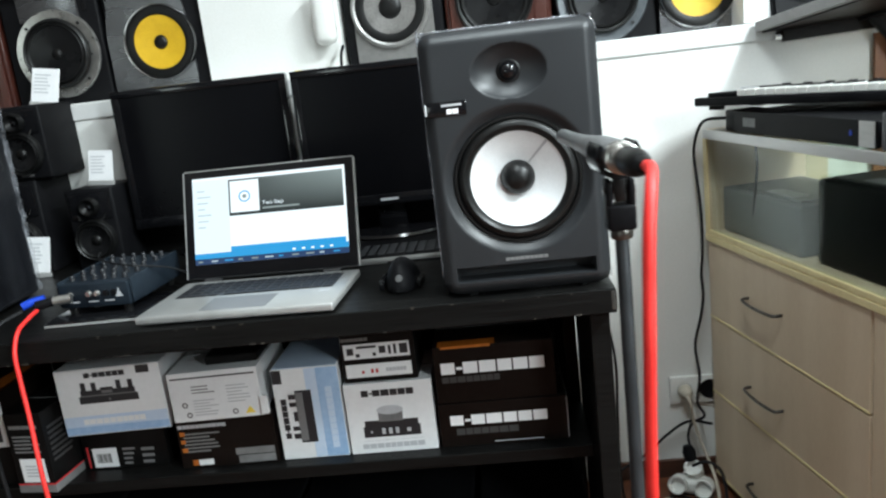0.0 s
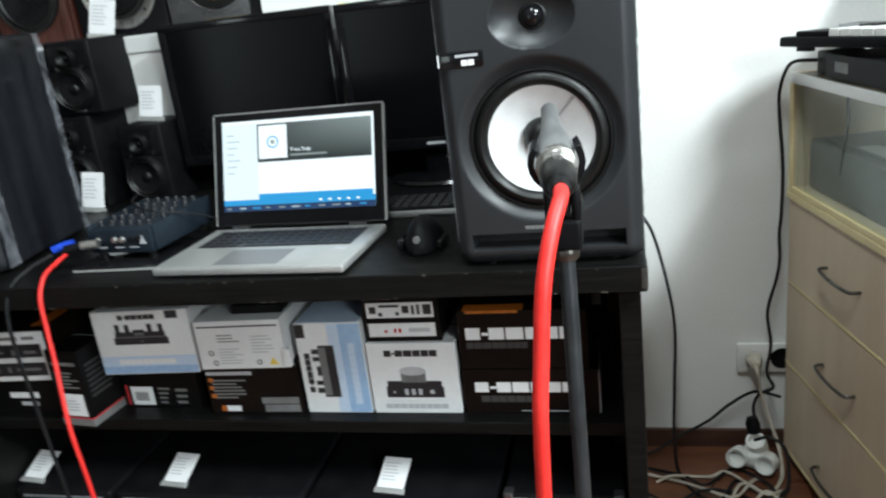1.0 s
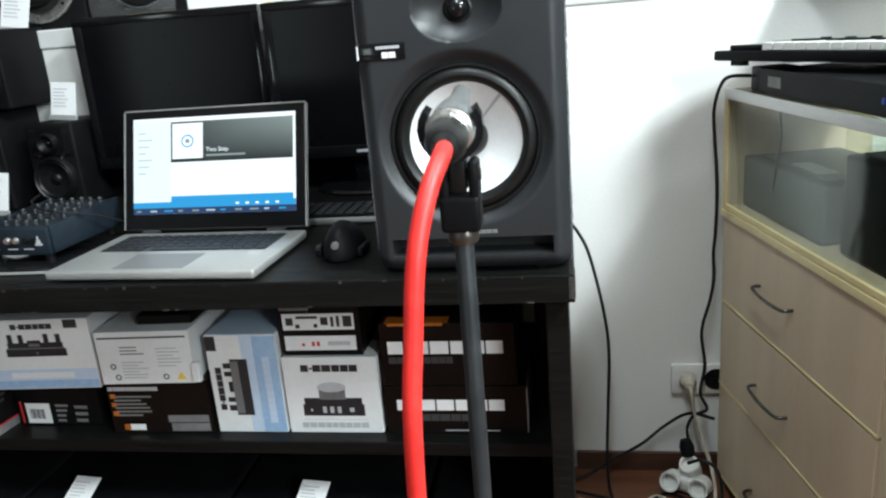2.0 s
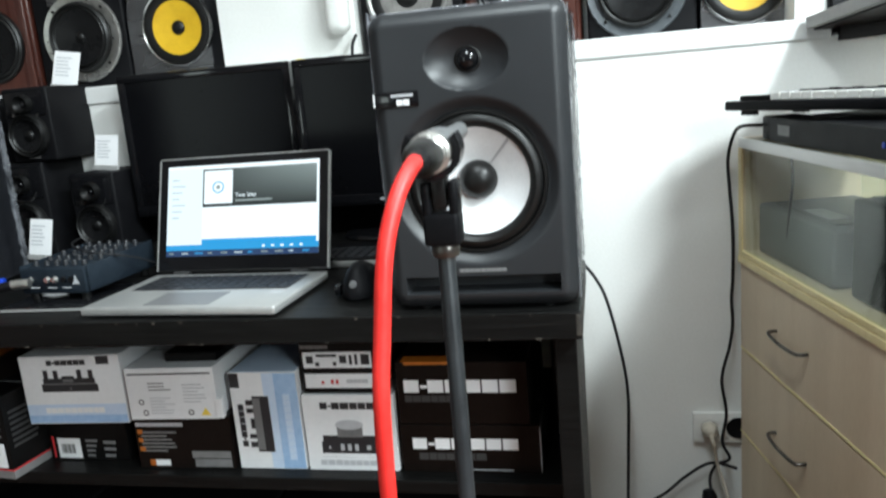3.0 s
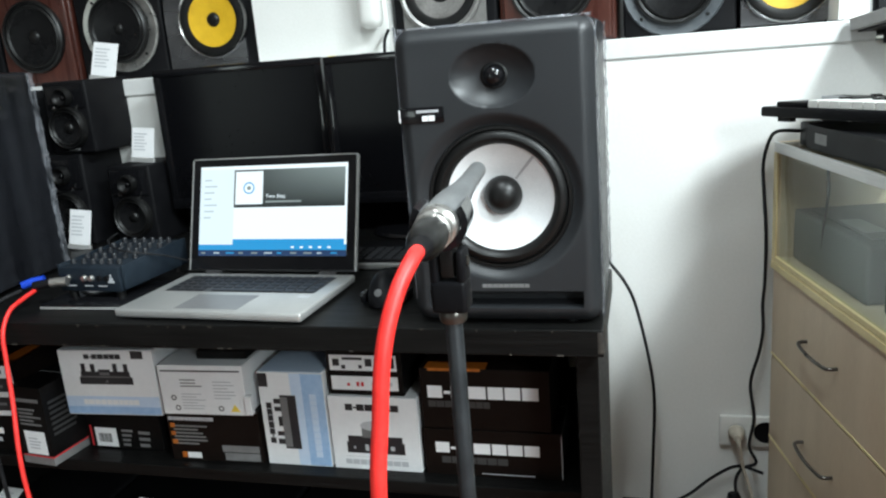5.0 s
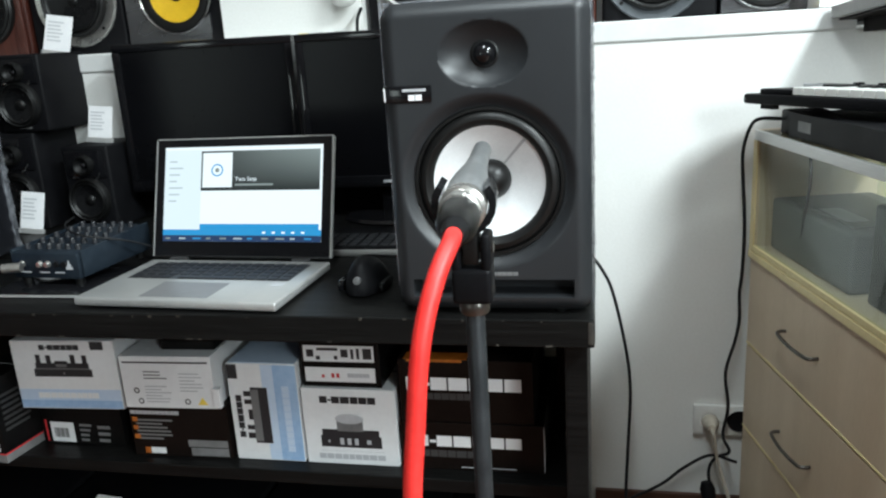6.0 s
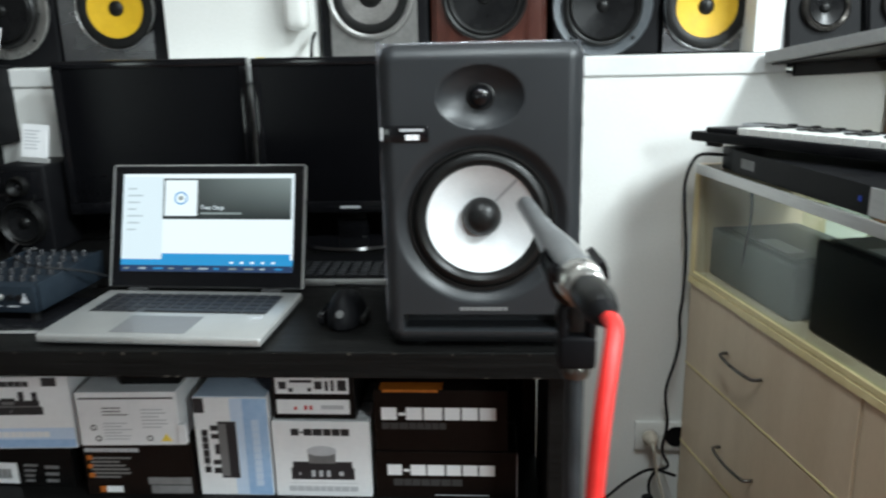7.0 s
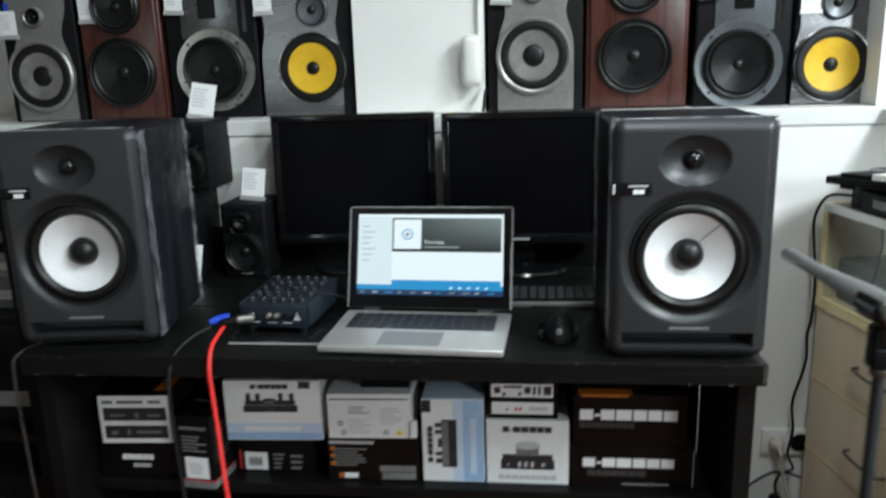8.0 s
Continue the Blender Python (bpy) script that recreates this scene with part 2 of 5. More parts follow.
def slab(x0, x1, y0, y1, z0, z1, bevel=0.0, bm=None, seg=2):
    """A box between two corners, with rounded edges; added to bm if given."""
    one = bmesh.new()
    bmesh.ops.create_cube(one, size=1)
    bmesh.ops.scale(one, vec=(x1 - x0, y1 - y0, z1 - z0), verts=one.verts)
    bmesh.ops.translate(one, vec=((x0 + x1) / 2, (y0 + y1) / 2, (z0 + z1) / 2), verts=one.verts)
    if bevel:
        bmesh.ops.bevel(one, geom=list(one.edges), offset=bevel, segments=seg, affect="EDGES", profile=0.5)
    return join(bm, one)


def join(bm, one):
    if bm is None:
        return one
    me = bpy.data.meshes.new("piece")
    one.to_mesh(me)
    one.free()
    bm.from_mesh(me)
    bpy.data.meshes.remove(me)
    return bm


def turned(profile, seg=48, bm=None, axis="y", close=False):
    """Turns a profile of (radius, along) round an axis."""
    one = bmesh.new()
    rings = []
    for r, a in profile:
        if r < 1e-6:
            rings.append([one.verts.new((0, a, 0) if axis == "y" else (0, 0, a))])
            continue
        ring = []
        for i in range(seg):
            c, s = math.cos(2 * math.pi * i / seg), math.sin(2 * math.pi * i / seg)
            ring.append(one.verts.new((r * c, a, r * s) if axis == "y" else (r * c, r * s, a)))
        rings.append(ring)
    for p, q in zip(rings, rings[1:]):
        for i in range(seg):
            j = (i + 1) % seg
            if len(p) == 1 and len(q) == 1:
                continue
            if len(p) == 1:
                one.faces.new((p[0], q[j], q[i]))
            elif len(q) == 1:
                one.faces.new((p[i], p[j], q[0]))
            else:
                one.faces.new((p[i], p[j], q[j], q[i]))
    bmesh.ops.recalc_face_normals(one, faces=one.faces)
    return join(bm, one)


def shifted(bm, x=0, y=0, z=0):
    if isinstance(bm, list):
        return [(c + Vector((x, y, z)), s) for c, s in bm]
    bmesh.ops.translate(bm, vec=(x, y, z), verts=bm.verts)
    return bm


def smooth_line(points, steps=8):
    """A Catmull-Rom line through the points."""
    p = [Vector(v) for v in points]
    p = [2 * p[0] - p[1]] + p + [2 * p[-1] - p[-2]]
    out = []
    for i in range(1, len(p) - 2):
        for k in range(steps):
            t = k / steps
            a, b, c, d = p[i - 1:i + 3]
            out.append(0.5 * (2 * b + (c - a) * t + (2 * a - 5 * b + 4 * c - d) * t * t + (3 * b - a - 3 * c + d) * t ** 3))
    return out + [p[-2]]


def tube(points, r, sides=10, steps=8, bm=None, radii=None):
    """A round cord along a smooth line."""
    line = smooth_line(points, steps)
    one = bmesh.new()
    up = Vector((0.31, 0.2, 0.93)).normalized()
    rings = []
    for i, c in enumerate(line):
        d = (line[min(i + 1, len(line) - 1)] - line[max(i - 1, 0)]).normalized()
        side = d.cross(up).normalized()
        up = side.cross(d).normalized()
        k = r if radii is None else radii[0] + (radii[1] - radii[0]) * i / (len(line) - 1)
        rings.append([one.verts.new(c + k * (side * math.cos(2 * math.pi * j / sides) + up * math.sin(2 * math.pi * j / sides))) for j in range(sides)])
    for p, q in zip(rings, rings[1:]):
        for j in range(sides):
            one.faces.new((p[j], p[(j + 1) % sides], q[(j + 1) % sides], q[j]))
    one.faces.new(rings[0][::-1])
    one.faces.new(rings[-1])
    bmesh.ops.recalc_face_normals(one, faces=one.faces)
    return join(bm, one)


def down(points):
    """Stretches a hanging line so that what lay at height 0 lies on the floor."""
    return [(x, y, z + FZ * max(0.0, 1 - z / 0.4)) for x, y, z in points]


def bars(cells, x0, x1, z0, z1, y, thick=0.0006):
    """Plain printed blocks: cells are (start, end, low, high) in shares of the field. Gives centres and sizes."""
    out = []
    for a, b, lo, hi in cells:
        out.append((Vector((x0 + (a + b) / 2 * (x1 - x0), y - thick / 2, z0 + (lo + hi) / 2 * (z1 - z0))), Vector(((b - a) * (x1 - x0), thick, (hi - lo) * (z1 - z0)))))
    return out


def word(count, x0, x1, z0, z1, y, seed=1, gap=0.10, dash=None):
    """A row of solid blocks of uneven width that stands for a mark."""
    rnd = random.Random(seed)
    widths = [0.45 if i == dash else rnd.uniform(0.85, 1.25) for i in range(count)]
    cells, at, total = [], 0.0, sum(widths)
    for i, w in enumerate(widths):
        a, b = at / total, (at + w * (1 - gap)) / total
        cells.append((a, b, 0.36, 0.58) if i == dash else (a, b, 0.04, 0.96))
        at += w
    return bars(cells, x0, x1, z0, z1, y)


def lines(rows, x0, x1, z0, z1, y, seed=1, fill=0.45):
    """Rows of fine print as plain bars."""
    rnd = random.Random(seed)
    return bars([(0, rnd.uniform(0.55, 1.0), i / rows, (i + fill) / rows) for i in range(rows)], x0, x1, z0, z1, y)


def upright(cells):
    """The same blocks turned to run upwards."""
    m = Matrix.Rotation(radians(-90), 3, "Y")
    return [(m @ c, Vector((s.z, s.y, s.x))) for c, s in cells]


def sideways(cells):
    m = Matrix.Rotation(radians(90), 3, "Z")
    return [(m @ c, Vector((s.y, s.x, s.z))) for c, s in cells]


# ---- setting ----


def setting(name, bm, material, label, category):
    return tagged(part(name, bm, material), label, category, kind="structure")


setting("floor", slab(-3.2, 2.4, -5.2, 1.25, FZ - 0.1, FZ), FLOOR, "dark reddish-brown glossy wooden floor under the shelves", "floor")
setting("ceiling", slab(-3.2, 2.4, -5.2, 1.25, 3.0, 3.1), CEIL, "plain white painted ceiling above the shop", "ceiling")
setting("wall_back", slab(-3.2, 2.298, 0.70, 1.15, FZ, 1.06), WALL, "white painted lower wall behind the desk, faintly marked", "wall")
setting("wall_back_upper", slab(-3.2, 2.298, 1.15, 1.25, FZ, 3.0), WALL, "white painted upper wall set back behind the loudspeakers", "wall")
setting("wall_pier", slab(-0.755, -0.398, 0.80, 1.148, 1.106, 2.998), WALL, "white painted pier between two rows of loudspeakers", "wall")
setting("trim", slab(-3.19, 0.652, 0.695, 1.148, 1.0604, 1.104, 0.004), TRIM, "white painted ledge along the wall carrying loudspeakers", "ledge")
setting("wall_divider", slab(0.586, 0.648, 0.72, 1.148, 1.106, 2.998), TRIM, "white painted upright at the end of the ledge", "wall")
east = slab(2.30, 2.40, -5.2, 1.25, FZ, 1.56)
slab(2.30, 2.40, -5.2, 1.25, 2.48, 3.0, bm=east)
for y0, y1 in ((-5.2, -3.42), (-3.06, -2.90), (-2.54, 1.25)):
    slab(2.30, 2.40, y0, y1, 1.56, 2.48, bm=east)
setting("wall_east", east, SHOP, "unseen closing wall with two assumed windows, toned dark against bounce", "wall")
# window openings made up to hold the inferred side lights
for i, (y0, y1) in enumerate(EAST_WINDOWS):
    sill = tagged(part("window_%d" % (i + 2), slab(2.29, 2.42, y0, y1, 1.56, 1.58, 0.003), IVORY), "assumed narrow window with a white frame, holding an unseen side light", "window", kind="structure")
    for c, d in ((y0, y0 + 0.015), (y1 - 0.015, y1)):
        part("window_frame", slab(2.33, 2.37, c, d, 1.58, 2.48, 0.002), IVORY, sill)
    glazing = part("pane", slab(2.345, 2.351, y0 + 0.015, y1 - 0.015, 1.58, 2.48), GLASS, sill, "clear window pane")
    glazing.visible_shadow = False
# added glowing panel behind the made-up windows
setting("backdrop_east", slab(3.40, 3.45, -4.4, -1.6, 0.2, 3.0), DAYLIGHT, "glowing panel added outside the assumed side windows", "daylight")
setting("wall_west", slab(-3.30, -3.20, -5.2, 1.25, FZ, 3.0), SHOP, "unseen closing wall at the shop's far side, toned dark against bounce", "wall")
south = slab(-2.25, 2.4, -5.30, -5.20, FZ, 3.0)
slab(-3.2, -2.25, -5.30, -5.20, FZ, 0.25, bm=south)
slab(-3.2, -2.25, -5.30, -5.20, 1.95, 3.0, bm=south)
setting("wall_south", south, SHOP, "unseen closing wall at the shop's back, toned dark against bounce", "wall")
win = tagged(part("window_1", slab(-3.2, -2.25, -5.27, -5.23, 0.25, 0.30, 0.004), IVORY), "bright shop window with a white frame behind the counter", "window", kind="structure")
for a, b, c, d in ((-3.2, -2.25, 1.90, 1.95), (-3.2, -3.15, 0.30, 1.90), (-2.30, -2.25, 0.30, 1.90)):
    part("window_frame", slab(a, b, -5.27, -5.23, c, d, 0.004), IVORY, win)
pane = part("pane", slab(-3.15, -2.30, -5.253, -5.247, 0.30, 1.90), GLASS, win, "clear window pane")
pane.visible_shadow = False
setting("backdrop", slab(-4.2, -1.6, -6.45, -6.40, -0.5, 3.2), DAYLIGHT, "bright overcast daylight outside the shop window", "daylight")
setting("baseboard", slab(0.135, 0.62, 0.688, 0.699, FZ, FZ + 0.050, 0.002), PLINTH, "narrow dark brown skirting board along the wall", "skirting")
for spot, _, turn in LAMPS:
    # housings assumed for the out-of-view lamps
    lamp = thing("unseen_ceiling_light", pose(spot[0], spot[1], 2.91, 0, 0, turn), "unseen white tube light fitting assumed under the ceiling", "lamp", "ceiling lights")
    part("housing", slab(-0.13, 0.13, -0.64, 0.64, 0.02, 0.09, 0.01), IVORY, lamp)
    part("end_cap", slab(-0.12, 0.12, -0.64, -0.62, -0.02, 0.02, 0.004), IVORY, lamp)
    part("end_cap", slab(-0.12, 0.12, 0.62, 0.64, -0.02, 0.02, 0.004), IVORY, lamp)

# ---- desk ----
DT = 0.705
desk = thing("console_desk", pose(-0.571, 0.34, 0), "black-brown wood-grain console desk with open shelves and worn corner", "desk")


def dp(name, x0, x1, y0, y1, z0, z1, b=0.002, m=DESK, label=""):
    return part(name, shifted(slab(x0, x1, y0, y1, z0, z1, b), 0.571, -0.34, 0), m, desk, label)


dp("top", -1.283, 0.141, -0.014, 0.300, 0.663, DT, 0.0025)
dp("rear_top", -1.283, 0.098, 0.301, 0.682, 0.663, DT, 0.001)
wear = bmesh.new()
chips = random.Random(17)
for _ in range(16):
    x = chips.uniform(-1.27, 0.13)
    k = chips.uniform(0.0015, 0.006)
    slab(x, x + k, -0.0146, -0.0138, DT - 0.0035 - chips.uniform(0, 0.002), DT - chips.uniform(0.0005, 0.0022), bm=wear)
for _ in range(12):
    x = chips.uniform(-1.27, 0.13)
    slab(x, x + chips.uniform(0.003, 0.014), -0.0146, -0.0138, 0.664, 0.6665, bm=wear)
tagged(part("edge_wear", shifted(wear, 0.571, -0.34, 0), WORN, desk), "chipped worn desk edge with pale chipboard flecks", kind="stuff")
dp("upstand", -1.20, 0.02, 0.668, 0.684, DT + 0.0005, 0.815, 0.0015, DESK, "low dark board along the desk's back")
dp("side_panel", 0.098, 0.131, 0.012, 0.300, FZ, 0.663)
dp("rear_side_panel", 0.070, 0.097, 0.301, 0.680, FZ, 0.663)
dp("side_panel", -1.272, -1.239, 0.012, 0.680, FZ, 0.663)
dp("middle_shelf", -1.238, 0.097, 0.108, 0.300, 0.340, 0.365)
dp("bottom_shelf", -1.238, 0.069, 0.075, 0.640, 0.03, 0.055)
dp("back_panel", -1.238, 0.020, 0.642, 0.660, 0.03, 0.662)
dp("rear_shelf", -1.238, 0.069, 0.301, 0.640, 0.340, 0.365)
dp("back_panel", 0.048, 0.069, 0.642, 0.660, 0.03, 0.662)
part("chipped_edge", shifted(slab(0.130, 0.1418, -0.0146, 0.03, 0.666, 0.7040, 0.004), 0.571, -0.34, 0), WORN, desk, "chipped bare corner of the desktop")

# ---- loudspeakers on the desk ----
SW, SH, SD = 0.133, 0.410, 0.284


def monitor_front():
    """The moulded front: chamfered rim, tweeter dish, woofer bowl and port slot."""
    nx, nz = 116, 178
    bm = bmesh.new()
    rows = []
    rad = 0.022
    for k in range(nz + 1):
        row = []
        for i in range(nx + 1):
            x, z = -SW + 2 * SW * i / nx, SH * k / nz
            cx, cz = max(-SW + rad, min(SW - rad, x)), max(rad, min(SH - rad, z))
            dx, dz = x - cx, z - cz
            d = math.hypot(dx, dz)
            if d > rad:
                x, z = cx + dx * rad / d, cz + dz * rad / d
                d = rad
            e = rad - d if (dx and dz) else min(SW - abs(x), z, SH - z)
            y = 0.0
            if e < 0.020:
                q = 1 - e / 0.020
                y += 0.014 * q * q
            q = (x / 0.057) ** 2 + ((z - 0.343) / 0.041) ** 2
            if q < 1:
                y += 0.020 * (1 - q) ** 0.8
            r = math.hypot(x, z - 0.178)
            if r < 0.118:
                s = min(1, (0.118 - r) / 0.020)
                y += 0.011 * s * s * (3 - 2 * s)
            if r < 0.088:
                y += 0.03
            if abs(x) < 0.110 and 0.022 < z < 0.046:
                y += 0.040
            row.append(bm.verts.new((x, y, z)))
        rows.append(row)
    for p, q in zip(rows, rows[1:]):
        for i in range(nx):
            bm.faces.new((p[i], p[i + 1], q[i + 1], q[i]))
    bmesh.ops.remove_doubles(bm, verts=bm.verts, dist=1e-6)
    return bm


def rim_line(w, h, r, y, z0=0.0):
    pts = []
    for cx, cz, a0 in ((w - r, h - r, 0), (-w + r, h - r, 90), (-w + r, r, 180), (w - r, r, 270)):
        for k in range(5):
            a = radians(a0 + 22.5 * k)
            pts.append((cx + r * math.cos(a), y, z0 + cz + r * math.sin(a)))
    return pts + pts[:1]


def crumpled(x, y0, y1, z0, z1, amp, seed, n=10, m=70):
    bm = bmesh.new()
    g = [[bm.verts.new((x + amp * noise.noise((i * 0.5 + seed, k * 0.45, seed)), y0 + (y1 - y0) * i / n + 0.5 * amp * noise.noise((k * 0.3, seed, i)), z0 + (z1 - z0) * k / m)) for i in range(n + 1)] for k in range(m + 1)]
    for p, q in zip(g, g[1:]):
        for i in range(n):
            bm.faces.new((p[i], p[i + 1], q[i + 1], q[i]))
    return bm


def studio_monitor():
    sp = thing("studio_monitor", pose(0, 0.0, DT + 0.006), "black studio loudspeaker with white woofer, wrapped in clear film", "loudspeaker", "studio monitors on the desk")
    part("front_panel", monitor_front(), BAFFLE, sp, smooth=True)
    shell = slab(-SW + 0.001, SW - 0.001, 0.0135, SD, 0.001, SH - 0.001, 0.009, seg=3)
    bmesh.ops.delete(shell, geom=[f for f in shell.faces if f.calc_center_median().y < 0.0136], context="FACES")
    part("cabinet", shell, VINYL, sp, "black vinyl-covered cabinet", smooth=True)
    wf = part("woofer", shifted(turned([(0.089, 0.030), (0.1005, 0.0105), (0.0985, 0.006), (0.095, 0.006), (0.093, 0.010)]), 0, 0, 0.178), RUBBER, sp, "black woofer rim", smooth=True)
    part("surround", shifted(turned([(0.0935, 0.011), (0.0925, 0.006), (0.0885, 0.0025), (0.0835, 0.0015), (0.079, 0.004), (0.0755, 0.010), (0.0735, 0.014)]), 0, 0, 0.178), RUBBER, wf, "rolled black rubber surround", smooth=True)
    part("cone", shifted(turned([(0.0750, 0.0115), (0.060, 0.0185), (0.045, 0.0255), (0.030, 0.032), (0.022, 0.035)]), 0, 0, 0.178), CONE, wf, "white woven cone", smooth=True)
    part("dust_cap", shifted(turned([(0.0275, 0.0335), (0.0262, 0.025), (0.0222, 0.0165), (0.0155, 0.0105), (0.008, 0.0075), (0, 0.0068)]), 0, 0, 0.178), RUBBER, wf, "domed black dust cap", smooth=True)
    tw = part("tweeter", shifted(turned([(0.019, 0.021), (0.0185, 0.0175), (0.0160, 0.0165)]), 0, 0, 0.343), RUBBER, sp, smooth=True)
    part("dome", shifted(turned([(0.0145, 0.0185), (0.0135, 0.011), (0.010, 0.0063), (0.005, 0.0040), (0, 0.0034)]), 0, 0, 0.343), GLOSS, tw, "glossy black dome", smooth=True)
    badge = part("badge", slab(-0.1315, -0.0680, -0.0022, 0.004, 0.2865, 0.3085, 0.0018), GLOSS, sp, "gloss black badge with pale marks", smooth=True)
    part("badge_mark", word(2, -0.0985, -0.0800, 0.2890, 0.2970, -0.0022, 5), PAPER, badge)
    part("badge_mark", word(7, -0.1060, -0.0745, 0.3005, 0.3045, -0.0022, 9), PALEINK, badge)
    part("badge_mark", slab(-0.1312, -0.1292, -0.0026, -0.002, 0.289, 0.306), PAPER, badge)
    logo = word(9, -0.031, 0.036, 0.0515, 0.0570, -0.0001, 3)
    part("logo", logo, GREYINK, sp, "pale grey block-shaped maker's mark")
    for x in (-0.09, 0.09):
        for y in (0.03, 0.23):
            part("foot", shifted(turned([(0, -0.0058), (0.009, -0.0058), (0.009, 0.002), (0, 0.002)], 16, axis="z"), x, y, 0), RUBBER, sp)
    # film pieces; their white glints are painted into the material's colour
    part("film_rim", tube(rim_line(SW + 0.0005, SH + 0.001, 0.022, 0.0165)[:10] + [(-SW - 0.0005, 0.0165, 0.03)], 0.0020, 7, 4), FILM, sp, "crumpled clear film along the rim, highlights painted pale")
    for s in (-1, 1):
        part("film_seam", crumpled(s * (SW + 0.0012), 0.020, 0.052, 0.004, SH - 0.006, 0.0028, 3 + s), FILM, sp, "creased clear film band with painted pale highlights", smooth=True)
        part("film_seam", crumpled(s * (SW + 0.001), SD - 0.016, SD + 0.004, 0.004, SH - 0.004, 0.004, 8 + s), FILM, sp, "creased clear film band with painted pale highlights", smooth=True)
        part("film_side", crumpled(s * (SW + 0.0015), 0.054, SD - 0.018, 0.006, SH - 0.006, 0.0030, 12 + s, 18, 60), HAZE, sp, "clear film stretched over the side with painted pale streaks", smooth=True)
    return sp


sp = studio_monitor()
sp.scale = (1.04, 1.04, 1.04)
left = copy_thing(sp, pose(-1.162, 0.036, DT + 0.006, 0, 0, 6))
left["label"] = "black studio loudspeaker in creased clear film near the mixer"

# a thin cast shadow on the first one's cone, painted as a grey strip
shadow_strip = bmesh.new()
ring = []
for r, y in ((0.029, 0.0318), (0.045, 0.0248), (0.060, 0.0178), (0.073, 0.0117)):
    a, h = radians(49), 0.0013 + 0.02 * (r - 0.029)
    ring.append([shadow_strip.verts.new((r * math.cos(a) - s * h * math.sin(a), y - 0.0004, 0.178 + r * math.sin(a) + s * h * math.cos(a))) for s in (-1, 1)])
for p, q in zip(ring, ring[1:]):
    shadow_strip.faces.new((p[0], p[1], q[1], q[0]))
part("cone_shadow", shadow_strip, PALEINK, sp, "grey strip painted as a thin cast shadow on the cone")

# ---- loudspeakers on the ledge ----
LEDGE = 1.104


def driver(parent, x, z, y, r, cone_mat, ring_mat, rcone, name="woofer", cap=0.03, capmat=RUBBER, ring=0.010):
    w = part(name, shifted(turned([(r + 0.001, y + 0.001), (r, y - 0.011), (r - ring * 0.5, y - 0.016), (r - ring, y - 0.013), (r - ring, y - 0.004)], 40), x, 0, z), ring_mat, parent, smooth=True)
    part("surround", shifted(turned([(r - ring, y - 0.009), (r - ring - 0.003, y - 0.013), ((r - ring + rcone) / 2, y - 0.0148), (rcone + 0.002, y - 0.012), (rcone, y - 0.0085)], 40), x, 0, z), RUBBER, w, smooth=True)
    part("cone", shifted(turned([(rcone + 0.0008, y - 0.0095), (rcone * 0.7, y - 0.0060), (cap * 0.8, y - 0.002)], 40), x, 0, z), cone_mat, w, smooth=True)
    part("dust_cap", shifted(turned([(cap, y - 0.002), (cap * 0.9, y - 0.0062), (cap * 0.6, y - 0.0095), (0, y - 0.011)], 28), x, 0, z), capmat, w, smooth=True)
    return w


def waist_plate(x0, x1, z0, z1, y0, y1, waist, zw):
    """A front plate that narrows round the height zw."""
    bm = bmesh.new()
    left_side, right_side = [], []
    n = 26
    for k in range(n + 1):
        z = z0 + (z1 - z0) * k / n
        w = waist * math.exp(-((z - zw) / 0.05) ** 2)
        left_side.append((x0 + w, z))
        right_side.append((x1 - w, z))
    ring = left_side + right_side[::-1]
    f = bm.faces.new([bm.verts.new((x, y0, z)) for x, z in ring])
    out = bmesh.ops.extrude_face_region(bm, geom=[f])
    bmesh.ops.translate(bm, vec=(0, y1 - y0, 0), verts=[v for v in out["geom"] if isinstance(v, bmesh.types.BMVert)])
    bmesh.ops.recalc_face_normals(bm, faces=bm.faces)
    return bm


